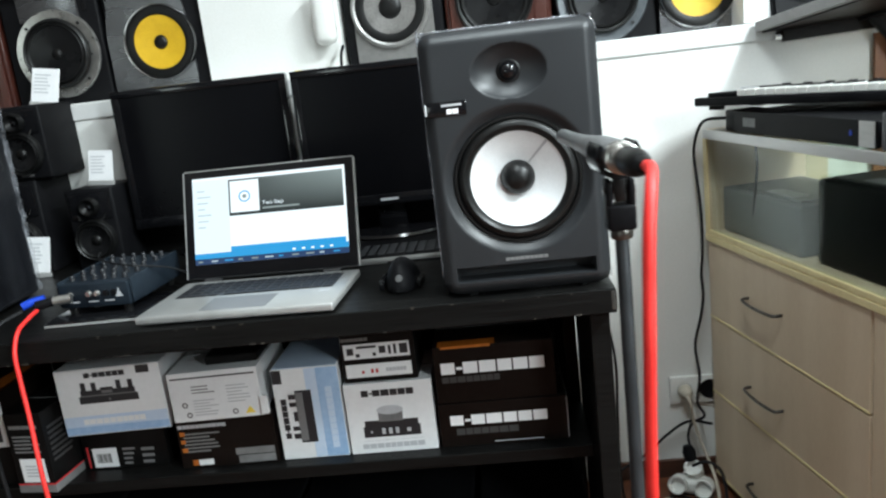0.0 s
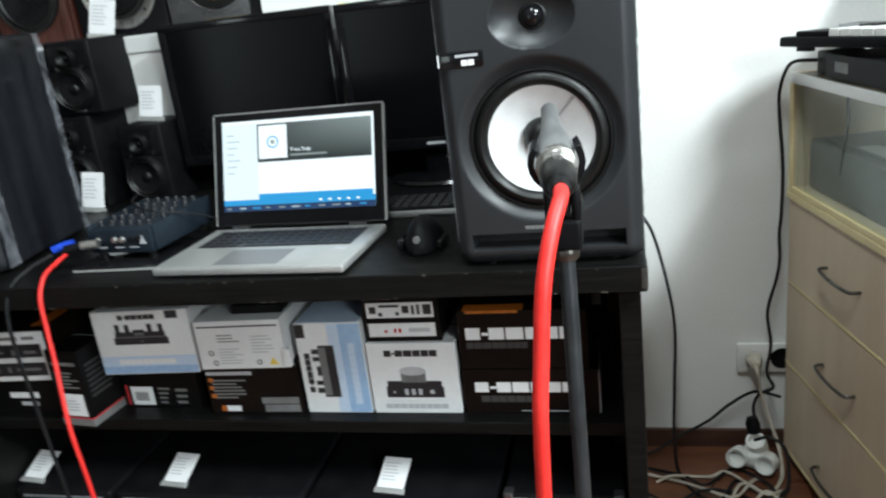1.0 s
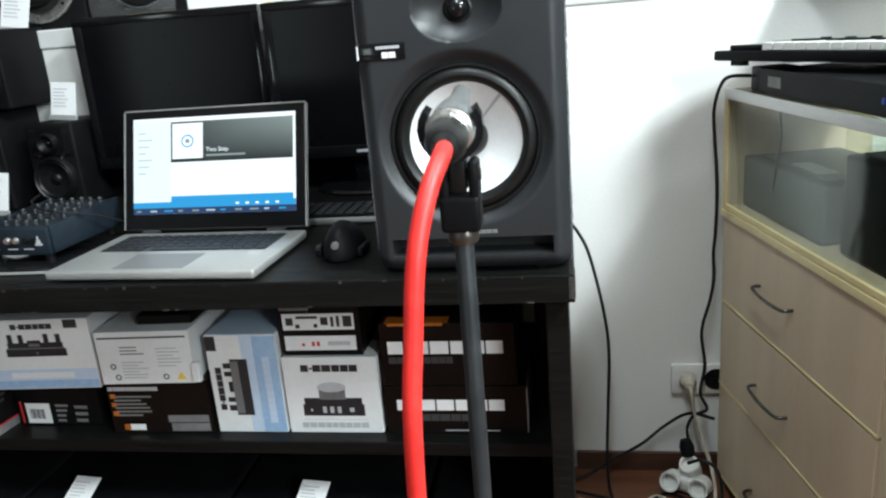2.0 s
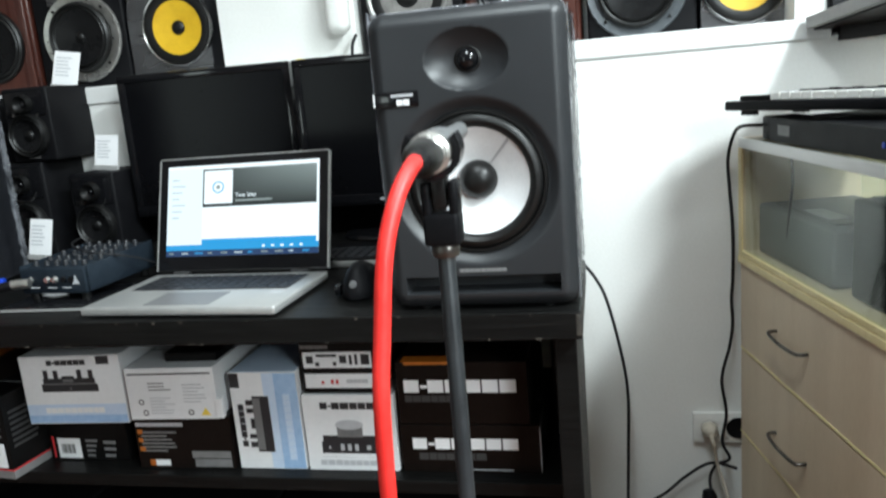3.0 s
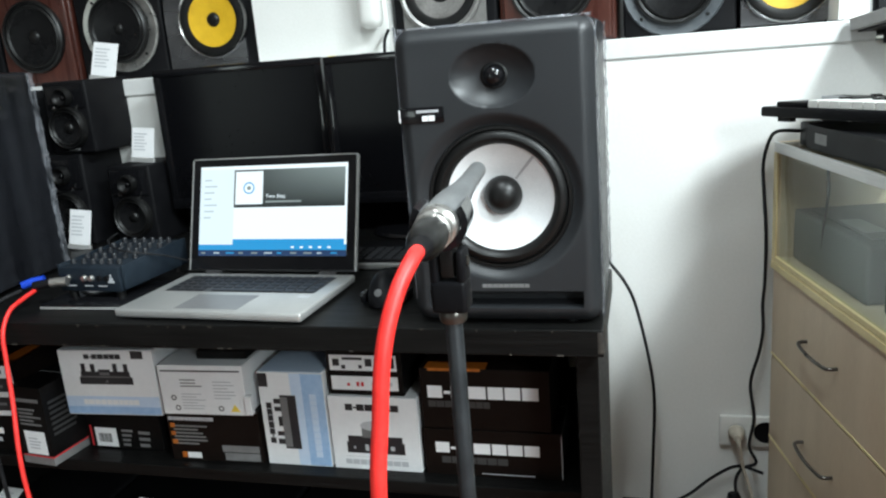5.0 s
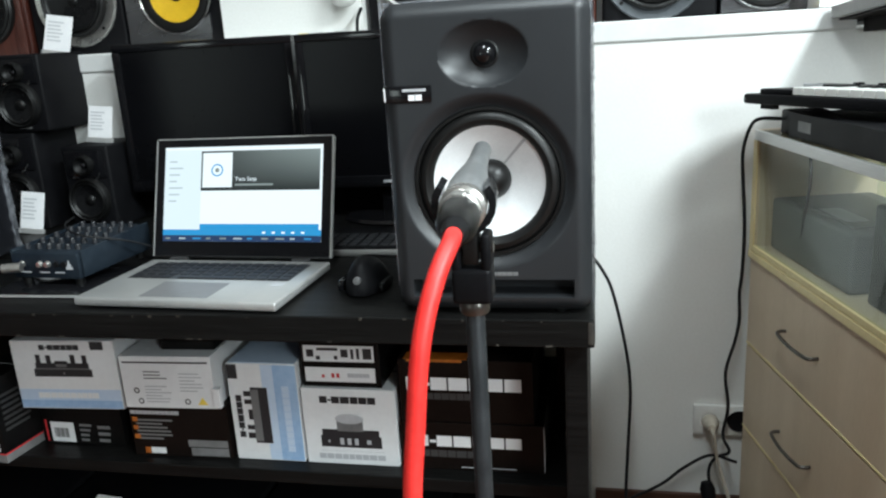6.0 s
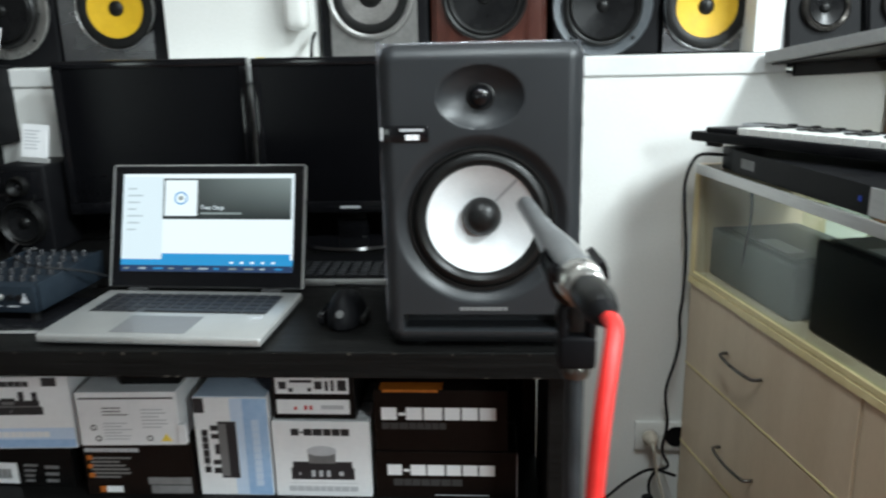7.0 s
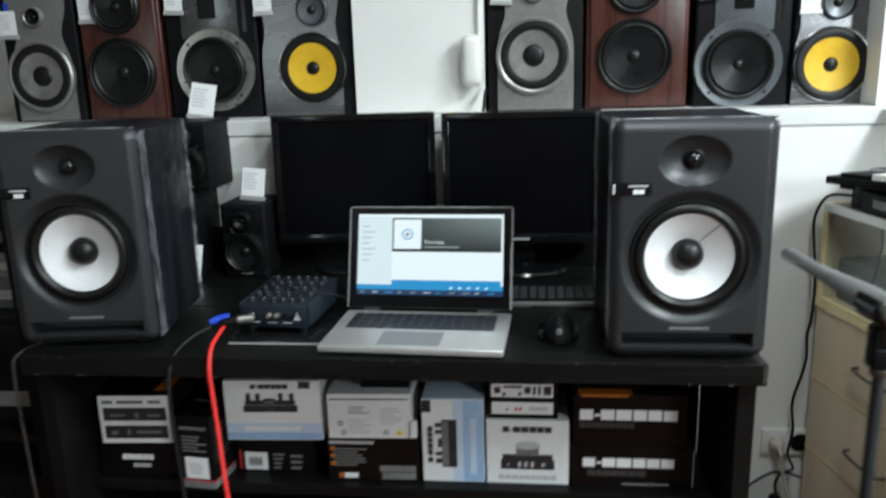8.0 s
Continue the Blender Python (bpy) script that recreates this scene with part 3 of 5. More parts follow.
def ledge_speaker(kind, x0, x1, z_woofer, wx, height):
    names = {"silver": "black loudspeaker with silver waisted front and grey woofer on the ledge",
             "cherry": "cherry-veneered loudspeaker with two black cones on the ledge",
             "slate": "slate-grey loudspeaker with black woofer and ribbon tweeter on the ledge",
             "bright": "loudspeaker with bright silver woofer ring and ribbon tweeter on the ledge",
             "yellow": "silver and black loudspeaker with yellow woofer cone on the ledge"}
    c = (x0 + x1) / 2
    y = 0.82
    sp = thing("loudspeaker", pose(c, y, LEDGE), names[kind], "loudspeaker", "loudspeakers on the ledge")
    h = (x1 - x0) / 2
    zw, dx = z_woofer - LEDGE, wx - c
    body = CHERRY if kind == "cherry" else BLACK
    part("cabinet", slab(-h, h, 0, 0.29, 0, height, 0.008, seg=3), body, sp, smooth=True)
    if kind == "silver":
        part("front_plate", waist_plate(-h * 0.80, h * 0.80, 0.004, height - 0.01, -0.006, 0.001, 0.022, zw + 0.115), PALESILVER, sp, "waisted silver front plate")
        driver(sp, dx, zw, -0.006, 0.101, GREYCONE, PALESILVER, 0.066, ring=0.012)
        driver(sp, dx, zw + 0.165, -0.006, 0.028, DARKCONE, PALESILVER, 0.018, "tweeter", 0.008, ring=0.006)
    elif kind == "cherry":
        part("front_plate", slab(-h * 0.93, h * 0.93, -0.010, 0.001, 0.006, height - 0.006, 0.006, seg=3), CHERRY, sp, "cherry veneer front", smooth=True)
        driver(sp, dx, zw, -0.010, 0.098, DARKCONE, RUBBER, 0.074, cap=0.018)
        driver(sp, dx, zw + 0.180, -0.010, 0.072, DARKCONE, RUBBER, 0.052, "midrange", 0.014)
    elif kind in ("slate", "bright"):
        ring = GREYTRIM if kind == "slate" else SILVER
        part("front_plate", slab(-h * 0.62, h * 0.62, -0.006, 0.001, zw + 0.085, height - 0.006, 0.004), ring, sp, "upper front plate", smooth=True)
        part("woofer_plate", shifted(turned([(0.08, -0.004), (0.112, -0.009), (0.115, -0.004), (0.115, 0.002)], 28), dx, 0, zw), NICKEL if kind == "bright" else ring, sp, "wide moulded ring")
        driver(sp, dx, zw, -0.009, 0.089, DARKCONE, RUBBER, 0.070, cap=0.014)
        part("ribbon_tweeter", slab(-0.028, 0.022, -0.0095, -0.004, zw + 0.140, zw + 0.205, 0.004), GLOSS, sp, "black ribbon tweeter window")
        part("tweeter_bar", slab(-0.033, 0.027, -0.0115, -0.005, zw + 0.204, zw + 0.212, 0.002), SILVER, sp)
        part("port", slab(h * 0.70, h * 0.80, -0.003, 0.001, zw + 0.10, zw + 0.21, 0.002), GLOSS, sp, "slim port slot")
        for a in (45, 135, 225, 315):
            part("screw", shifted(turned([(0, -0.0105), (0.004, -0.0105), (0.004, -0.006)], 10), dx + 0.101 * math.cos(radians(a)), 0, zw + 0.101 * math.sin(radians(a))), RUBBER, sp)
    else:
        part("front_plate", waist_plate(-h * 0.985, h * 0.74, 0.004, height - 0.006, -0.006, 0.001, 0.012, zw + 0.11), SILVER, sp, "brushed silver front plate")
        driver(sp, dx, zw, -0.006, 0.097, YELLOW, CHROME, 0.068, cap=0.0185, ring=0.005)
        driver(sp, dx + 0.006, zw + 0.155, -0.006, 0.044, GREYTRIM, GREYTRIM, 0.036, "tweeter", 0.012, ring=0.004)
    return sp


for row in (("silver", -0.388, -0.132, 1.252, -0.265, 0.46), ("cherry", -0.126, 0.143, 1.242, 0.000, 0.48), ("slate", 0.158, 0.403, 1.214, 0.270, 0.47), ("yellow", 0.408, 0.625, 1.207, 0.503, 0.335),
            ("silver", -1.790, -1.564, 1.235, -1.680, 0.46), ("cherry", -1.554, -1.310, 1.238, -1.432, 0.48), ("bright", -1.300, -1.032, 1.238, -1.160, 0.47), ("yellow", -1.022, -0.760, 1.236, -0.876, 0.40)):
    ledge_speaker(*row)


def price_tag(m, w=0.052, h=0.078, label="white printed price card hanging on a loudspeaker", clip=True, tray=True):
    tg = thing("price_tag", m, label, "price tag", "price tags")
    part("card", slab(-w / 2, w / 2, -0.0012, 0, 0.012, h, 0.0005), PAPER, tg)
    p = lines(6, -w * 0.4, w * 0.4, h * 0.35, h * 0.9, -0.0012, 4)
    part("fine_print", p, TAGINK, tg)
    if tray:
        part("holder", slab(-w / 2 - 0.003, w / 2 + 0.003, -0.003, 0.003, 0.0, 0.0115, 0.0012), ALU, tg)
    if clip:
        part("clip", slab(-0.006, 0.006, -0.003, 0.003, h, h + 0.022, 0.002), BLUE, tg, "blue hanging clip")
    return tg


for x, z in ((-0.352, 1.385), (-0.095, 1.395), (0.190, 1.38), (0.443, 1.335), (-1.76, 1.34), (-1.515, 1.375), (-1.262, 1.39), (-1.005, 1.38)):
    price_tag(pose(x, 0.807, z, 0, random.uniform(-4, 4), 0))
price_tag(pose(-1.190, 0.745, 1.106, -14, 9, 6), 0.07, 0.10, "white price card leaning against a loudspeaker on the ledge", clip=False)

# ---- small loudspeakers behind the mixer ----


def small_speaker(x0, x1, y, z0, z1, label, turn=0):
    h = (x1 - x0) / 2
    hh = z1 - z0
    sp = thing("compact_speaker", pose((x0 + x1) / 2, y, z0, 0, 0, turn), label, "loudspeaker", "compact speakers")
    part("cabinet", slab(-h, h, 0, 0.17, 0, hh, 0.006, seg=3), BLACK, sp, smooth=True)
    part("tweeter_plate", slab(-h * 0.86, h * 0.86, -0.003, 0.001, hh * 0.62, hh * 0.95, 0.003), GLOSS, sp, "gloss black tweeter plate", smooth=True)
    driver(sp, 0, hh * 0.36, -0.001, min(h * 0.84, hh * 0.29), DARKCONE, RUBBER, min(h * 0.84, hh * 0.29) * 0.72, cap=0.013, ring=0.006)
    driver(sp, 0, hh * 0.78, -0.003, 0.022, DARKCONE, RUBBER, 0.015, "tweeter", 0.008, GLOSS, ring=0.004)
    part("maker_mark", bars([(0, 1, 0, 1)], -0.016, 0.016, 0.008, 0.013, -0.0003), GREYINK, sp)
    arc = [(0.62 * h * math.cos(radians(a)), -0.0035, hh * 0.74 - 0.55 * h * math.sin(radians(a))) for a in range(20, 161, 20)]
    part("chrome_arc", tube(arc, 0.0013, 6, 3), CHROME, sp, "thin chrome arc under the tweeter", smooth=True)
    part("lamp", shifted(turned([(0, -0.006), (0.003, -0.005), (0.0035, -0.002)], 12), -h * 0.55, 0, hh * 0.63), CHROME, sp)


small_speaker(-1.448, -1.275, 0.53, DT, 1.095, "tall black two-way loudspeaker at the back of the desk")
small_speaker(-1.266, -1.142, 0.55, DT, 0.936, "black two-way compact loudspeaker standing on the desk under another")
small_speaker(-1.217, -1.093, 0.55, 0.937, 1.112, "black two-way compact loudspeaker stacked on another")
small_speaker(-1.078, -0.958, 0.55, DT, 0.900, "small black two-way loudspeaker beside the computer screen")
price_tag(pose(-1.160, 0.505, DT, -12, 6, 4), 0.058, 0.098, "white price card leaning on a compact loudspeaker", clip=False)
price_tag(pose(-1.006, 0.60, 0.901, -10, 5, 0), 0.062, 0.085, "white price card standing on a compact loudspeaker", clip=False)

# ---- computer screens ----


def screen(x0, x1, z0, z1, m, label):
    w, h = (x1 - x0) / 2, z1 - z0
    sc = thing("computer_screen", m, label, "monitor", "computer screens")
    rim = slab(-w, w, 0, 0.035, z0, z1, 0.006, seg=3)
    part("casing", rim, GLOSS, sc, smooth=True)
    for a, b, c, d in ((-w, w, z1 - 0.017, z1), (-w, w, z0, z0 + 0.026), (-w, -w + 0.018, z0 + 0.026, z1 - 0.017), (w - 0.018, w, z0 + 0.026, z1 - 0.017)):
        part("bezel", slab(a, b, -0.006, 0.004, c, d, 0.002), GLOSS, sc, smooth=True)
    part("panel", slab(-w + 0.017, w - 0.017, -0.0015, 0.002, z0 + 0.025, z1 - 0.016), PANEL, sc, "switched-off dark screen")
    part("maker_mark", bars([(0, 1, 0, 1)], -0.022, 0.022, z0 + 0.010, z0 + 0.016, -0.0061), PALEINK, sc)
    part("neck", slab(-0.035, 0.035, 0.012, 0.034, 0.012, z0 + 0.05, 0.006), GLOSS, sc, smooth=True)
    base = turned([(0, 0.0), (0.115, 0.0), (0.118, 0.004), (0.112, 0.010), (0.05, 0.014), (0, 0.014)], 40, axis="z")
    bmesh.ops.scale(base, vec=(1.05, 0.75, 1), verts=base.verts)
    part("foot", shifted(base, 0, 0.02, 0), GLOSS, sc, "oval gloss black foot", smooth=True)
    return sc


screen(-0.938, -0.515, 0.075, 0.414, pose(-0.731, 0.628, DT, 0, 0, 5.5), "switched-off gloss black computer screen on the desk behind the laptop")
second = screen(-0.498, -0.100, 0.075, 0.412, pose(-0.299, 0.608, DT, 0, 0, 0), "switched-off gloss black computer screen beside the studio loudspeaker")
for i, x in enumerate((-0.185, -0.165, -0.150, -0.128, -0.108)):
    part("sticker", slab(x, x + 0.012, -0.0068, 0.02, 0.4125, 0.4135), (GOLD, ALU, ALU, PAPER, ALU)[i], second, "scraps of foil sticker")

# ---- laptop ----
lap = thing("laptop", pose(-0.502, 0.112, DT, 0, 0, -3.0), "open silver laptop with a lit media window, on the desk", "laptop")
part("base", slab(-0.167, 0.167, -0.112, 0.112, 0.003, 0.0175, 0.004, seg=3), LAPTOP, lap, "silver keyboard base", smooth=True)
well = part("keyboard_well", slab(-0.142, 0.142, -0.005, 0.088, 0.0170, 0.0179), LIDGREY, lap)
cap = None
for r in range(5):
    n = 14 if r else 15
    for c in range(n):
        if r == 0 and 4 <= c <= 9:
            continue
        m = pose(-0.131 + 0.262 * c / (n - 1), 0.005 + 0.0185 * r, 0.0179)
        if cap is None:
            cap = part("key", slab(-0.0078, 0.0078, -0.0075, 0.0075, 0, 0.0016, 0.0005, seg=1), KEYCAP, well, at=m)
        else:
            share("key", cap, well, m)
part("space_bar", slab(-0.052, 0.052, -0.0025, 0.0125, 0.0179, 0.0195, 0.0005, seg=1), KEYCAP, well)
part("touchpad", slab(-0.062, 0.052, -0.098, -0.022, 0.0172, 0.0179, 0.0002), PAD, lap, "grey touchpad")
part("sticker", slab(0.122, 0.142, -0.030, -0.016, 0.0173, 0.0178), PALEINK, lap)
for x in (-0.115, 0.115):
    part("hinge", shifted(tube([(-0.016, 0, 0), (0, 0, 0), (0.016, 0, 0)], 0.0055, 12, 1), x, 0.113, 0.017), LIDGREY, lap, smooth=True)
lid = part("lid", slab(-0.167, 0.167, -0.001, 0.007, 0.004, 0.222, 0.004, seg=3), LIDGREY, lap, "thin dark grey lid", smooth=True, at=pose(0, 0.114, 0.017, -19, 0, 0))
part("screen_glass", slab(-0.164, 0.164, -0.0022, -0.0008, 0.007, 0.219, 0.0006), GLOSS, lid, "black glass border")
for x in (-0.1665, 0.1665):
    part("lid_edge", slab(x - 0.001, x + 0.001, -0.002, 0.0065, 0.006, 0.220), LAPTOP, lid)
part("lid_edge", slab(-0.165, 0.165, -0.002, 0.0065, 0.2205, 0.2225), LAPTOP, lid)
SX0, SX1, SZ0, SZ1 = -0.149, 0.149, 0.033, 0.206


def lit(name, a, b, c, d, lift, m):
    w, h = SX1 - SX0, SZ1 - SZ0
    return part(name, slab(SX0 + a * w, SX0 + b * w, -0.0023 - 0.00012 * lift - 0.0001, -0.0023 - 0.00012 * lift, SZ0 + c * h, SZ0 + d * h), m, lid)


lit("display", 0, 1, 0, 1, 0, LIT_WHITE)
lit("window_side", 0, 0.24, 0.10, 0.97, 1, LIT_SIDE)
lit("window_header", 0.24, 0.985, 0.535, 0.955, 2, LIT_GRAD)
lit("cover_art", 0.25, 0.44, 0.57, 0.935, 4, LIT_WHITE)
rings = part("cover_ring", shifted(turned([(0.009, -0.0035), (0.0115, -0.0035)], 28), SX0 + 0.345 * (SX1 - SX0), 0, SZ0 + 0.75 * (SZ1 - SZ0)), LIT_BLUE, lid)
part("cover_ring", shifted(turned([(0.0, -0.0035), (0.0042, -0.0035)], 20), SX0 + 0.345 * (SX1 - SX0), 0, SZ0 + 0.75 * (SZ1 - SZ0)), LIT_MID, lid)
curve = bpy.data.curves.new("title_text", "FONT")
curve.body, curve.size, curve.align_x = "Two Step", 0.0105, "LEFT"
holder = new("title_text", curve)
bpy.context.view_layer.update()
flat = bpy.data.meshes.new_from_object(holder)
bpy.data.objects.remove(holder)
flat.materials.clear()
flat.materials.append(LIT_WHITE)
title = new("title_text", flat)
title.parent = lid
title.matrix_basis = pose(SX0 + 0.46 * (SX1 - SX0), -0.0034, SZ0 + 0.635 * (SZ1 - SZ0), 90, 0, 0)
lit("title_bar_text", 0.46, 0.70, 0.585, 0.605, 4, LIT_MID)
for i in range(7):
    lit("list_line", 0.03, 0.08 + 0.02 * (i % 3), 0.42 + 0.07 * i, 0.435 + 0.07 * i, 2, LIT_FAINT)
lit("player_bar", 0.24, 0.985, 0.125, 0.185, 2, LIT_BLUE)
lit("player_bar_low", 0, 1, 0.065, 0.125, 2, LIT_BLUE)
lit("task_bar", 0, 1, 0.0, 0.065, 2, LIT_NAVY)
for i in range(11):
    lit("task_button", 0.02 + 0.088 * i, 0.050 + 0.088 * i + 0.012 * (i % 3), 0.024, 0.040, 3, (LIT_MID, LIT_FAINT, LIT_BLUE, LIT_MID)[i % 4])
for i in range(5):
    lit("player_button", 0.64 + 0.06 * i, 0.66 + 0.06 * i, 0.085, 0.105, 3, LIT_WHITE)

lap.scale = (1.072, 0.98, 1.02)

# ---- spare keyboard under the screens ----
kb = thing("keyboard", pose(-0.215, 0.385, DT), "slim black keyboard with a silver front edge under the screens", "keyboard")
part("case", slab(-0.175, 0.165, -0.075, 0.095, 0.0, 0.014, 0.003), BLACK, kb, smooth=True)
part("front_edge", slab(-0.175, 0.165, -0.083, -0.0745, 0.0, 0.013, 0.003), LAPTOP, kb, "bright silver front edge", smooth=True)
cap = None
for r in range(5):
    for c in range(16):
        m = pose(-0.160 + 0.0207 * c, -0.055 + 0.0195 * r, 0.0138)
        if cap is None:
            cap = part("key", slab(-0.0085, 0.0085, -0.008, 0.008, 0, 0.004, 0.0012, seg=1), KEYCAP, kb, at=m)
        else:
            share("key", cap, kb, m)
part("wire", tube([(0.165, -0.03, 0.008), (0.14, -0.095, 0.006), (0.05, -0.100, 0.006), (-0.06, -0.093, 0.006)], 0.0018, 6), CABLE, kb)

# ---- mouse ----
mouse = thing("computer_mouse", pose(-0.222, 0.122, DT, 0, 0, -4), "black computer mouse with a pale round mark on the desk", "mouse")
bm = bmesh.new()
bmesh.ops.create_uvsphere(bm, u_segments=28, v_segments=16, radius=1)
for v in bm.verts:
    x, y, z = v.co
    if z < 0:
        z *= 0.12
    k = 1 - 0.12 * math.exp(-((y + 0.1) / 0.4) ** 2)
    v.co = (0.033 * k * x, 0.056 * y, 0.052 * max(z, -0.1) * (1 - 0.25 * y) + 0.004)
part("shell", bm, BLACK, mouse, smooth=True)
part("wheel", shifted(tube([(-0.004, 0, 0), (0, 0, 0), (0.004, 0, 0)], 0.009, 14, 1), 0, 0.030, 0.026), RUBBER, mouse)
part("round_mark", shifted(turned([(0, -0.0545), (0.0058, -0.0540), (0.0063, -0.047)], 20), 0.002, 0, 0.028), GREYINK, mouse, "pale round mark")
part("side_grip", slab(-0.040, -0.029, -0.035, 0.02, 0.003, 0.022, 0.004), GLOSS, mouse, smooth=True)
part("side_grip", slab(0.028, 0.037, -0.03, 0.02, 0.003, 0.018, 0.004), RUBBER, mouse, smooth=True)

# ---- mixer with its cables ----
plate = thing("tablet", pose(-0.785, 0.150, DT, 0, 0, 0), "flat black tablet computer lying under the mixer", "tablet")
part("shell", slab(-0.095, 0.100, -0.095, 0.06, 0.0, 0.010, 0.003), GLOSS, plate, smooth=True)
part("metal_edge", slab(-0.093, 0.098, -0.0965, -0.0945, 0.002, 0.006), ALU, plate)
mx = thing("audio_mixer", pose(-0.790, 0.185, DT + 0.022, 0, 0, -4), "small blue-grey audio mixer with knobs on a black tablet", "mixer")
bm = slab(-0.070, 0.070, -0.090, 0.105, 0.0, 0.046, 0.004)
for v in bm.verts:
    if v.co.z > 0.025:
        v.co.z += 0.03 * (v.co.y + 0.09)
part("case", bm, MIXBLUE, mx, smooth=True)
for sx in (-1, 1):
    cheek = slab(sx * 0.0725 - 0.0030, sx * 0.0725 + 0.0030, -0.084, 0.104, 0.003, 0.050, 0.002)
    for v in cheek.verts:
        if v.co.z > 0.025:
            v.co.z += 0.03 * (v.co.y + 0.09)
    part("side_cheek", cheek, MIXBLUE, mx, smooth=True)
    for y in (-0.075, 0.09):
        part("foot", shifted(turned([(0, -0.0125), (0.008, -0.0125), (0.009, 0.001), (0, 0.001)], 14, axis="z"), sx * 0.055, y, 0), RUBBER, mx)
knob = None
for r in range(5):
    for c in range(6):
        y = -0.062 + 0.036 * r
        m = pose(-0.055 + 0.022 * c + 0.003 * math.sin(3 * r + c), y, 0.0462 + 0.03 * (y + 0.09), 2, 0, 0)
        if knob is None:
            knob = part("knob", turned([(0.0055, 0.0), (0.0048, 0.0075), (0.0035, 0.0095), (0, 0.0095)], 12, axis="z"), KEYCAP, mx, at=m)
        else:
            share("knob", knob, mx, m)
for x in (-0.046, -0.008, 0.008):
    part("socket", shifted(turned([(0, -0.097), (0.0042, -0.097), (0.0060, -0.092), (0.0060, -0.085)], 16), x, 0, 0.027), NICKEL, mx, "metal jack socket")
for x in (0.026, 0.042):
    part("socket", shifted(turned([(0, -0.094), (0.0052, -0.094), (0.0062, -0.085)], 16), x, 0, 0.027), BLACK, mx)
for x in (-0.05, -0.012, 0.02):
    part("printed_line", bars([(0, 1, 0, 1)], x, x + 0.020, 0.011, 0.013, -0.0902), PALEINK, mx)
part("printed_mark", bars([(0, 1, 0, 0.25), (0.2, 0.8, 0.25, 0.6), (0.4, 0.6, 0.6, 1)], 0.044, 0.058, 0.018, 0.034, -0.0902), PALEINK, mx)

plug = thing("audio_plug", pose(-0.872, 0.070, 0.752), "blue and black plug joining a red cable to the mixer", "plug")
part("metal_collar", shifted(tube([(0.040, 0.012, 0.0), (0.025, 0.008, 0.0), (0.010, 0.003, 0)], 0.0085, 14, 2), 0, 0, 0), NICKEL, plug, smooth=True)
part("sleeve", tube([(0.012, 0.004, 0.0), (-0.004, -0.002, -0.002), (-0.018, -0.006, -0.004)], 0.0085, 14, 3), BLACK, plug, smooth=True)
part("blue_boot", tube([(-0.010, 0.012, 0.004), (-0.028, 0.004, 0.002), (-0.045, -0.006, -0.003)], 0.0075, 12, 3), BLUE, plug, "blue rubber boot", smooth=True)
red_left = thing("red_cable", pose(0, 0, 0), "red audio cable drooping from the mixer over the desk edge", "cable")
part("cord", tube(down([(-0.888, 0.060, 0.741), (-0.888, 0.030, 0.735), (-0.888, -0.006, 0.723), (-0.885, -0.032, 0.692), (-0.879, -0.044, 0.645), (-0.868, -0.060, 0.58), (-0.850, -0.090, 0.47), (-0.838, -0.098, 0.36), (-0.832, -0.10, 0.2), (-0.89, -0.04, 0.02), (-0.86, -0.10, 0.008)], ), 0.0040, 12, 8), RED, red_left, smooth=True)
black_left = thing("black_cable", pose(0, 0, 0), "thin black cable hanging over the desk edge beside a red one", "cable")
part("cord", tube(down([(-0.915, 0.058, 0.742), (-0.945, 0.03, 0.728), (-0.968, -0.005, 0.700), (-0.975, -0.025, 0.63), (-0.968, -0.028, 0.45), (-0.955, -0.03, 0.2), (-0.95, -0.03, 0.01)]), 0.0038, 8, 8), CABLE, black_left, smooth=True)
grey_left = thing("grey_cable", pose(0, 0, 0), "thin dark grey cable hanging at the desk's end", "cable")
part("cord", tube(down([(-1.262, 0.05, 0.712), (-1.280, -0.012, 0.708), (-1.291, -0.024, 0.66), (-1.288, -0.024, 0.4), (-1.275, -0.025, 0.02)]), 0.0032, 8, 8), DARKMETAL, grey_left, smooth=True)
loop = thing("thin_cable", pose(0, 0, 0), "thin black cable looped over the mixer", "cable")
part("cord", tube([(-0.88, 0.30, 0.790), (-0.84, 0.22, 0.794), (-0.79, 0.17, 0.792), (-0.74, 0.15, 0.788), (-0.690, 0.20, 0.765), (-0.675, 0.30, 0.715)], 0.002, 6, 8), CABLE, loop, smooth=True)

# ---- cartons on the shelf ----
SHELF = 0.365


def carton(x0, x1, y0, y1, z0, z1, m, label, turn=0, name="carton"):
    w, d = (x1 - x0) / 2, y1 - y0
    c = thing(name, pose((x0 + x1) / 2, y0, z0, 0, 0, turn), label, "box", "cartons on the shelf")
    b = part("box_body", slab(-w, w, 0, d, 0, z1 - z0, 0.0015), m, c)
    part("lid_seam", slab(-w + 0.002, w - 0.002, d * 0.48, d * 0.50, z1 - z0 - 0.0002, z1 - z0 + 0.0004), GREYINK, c)
    return c, w, z1 - z0


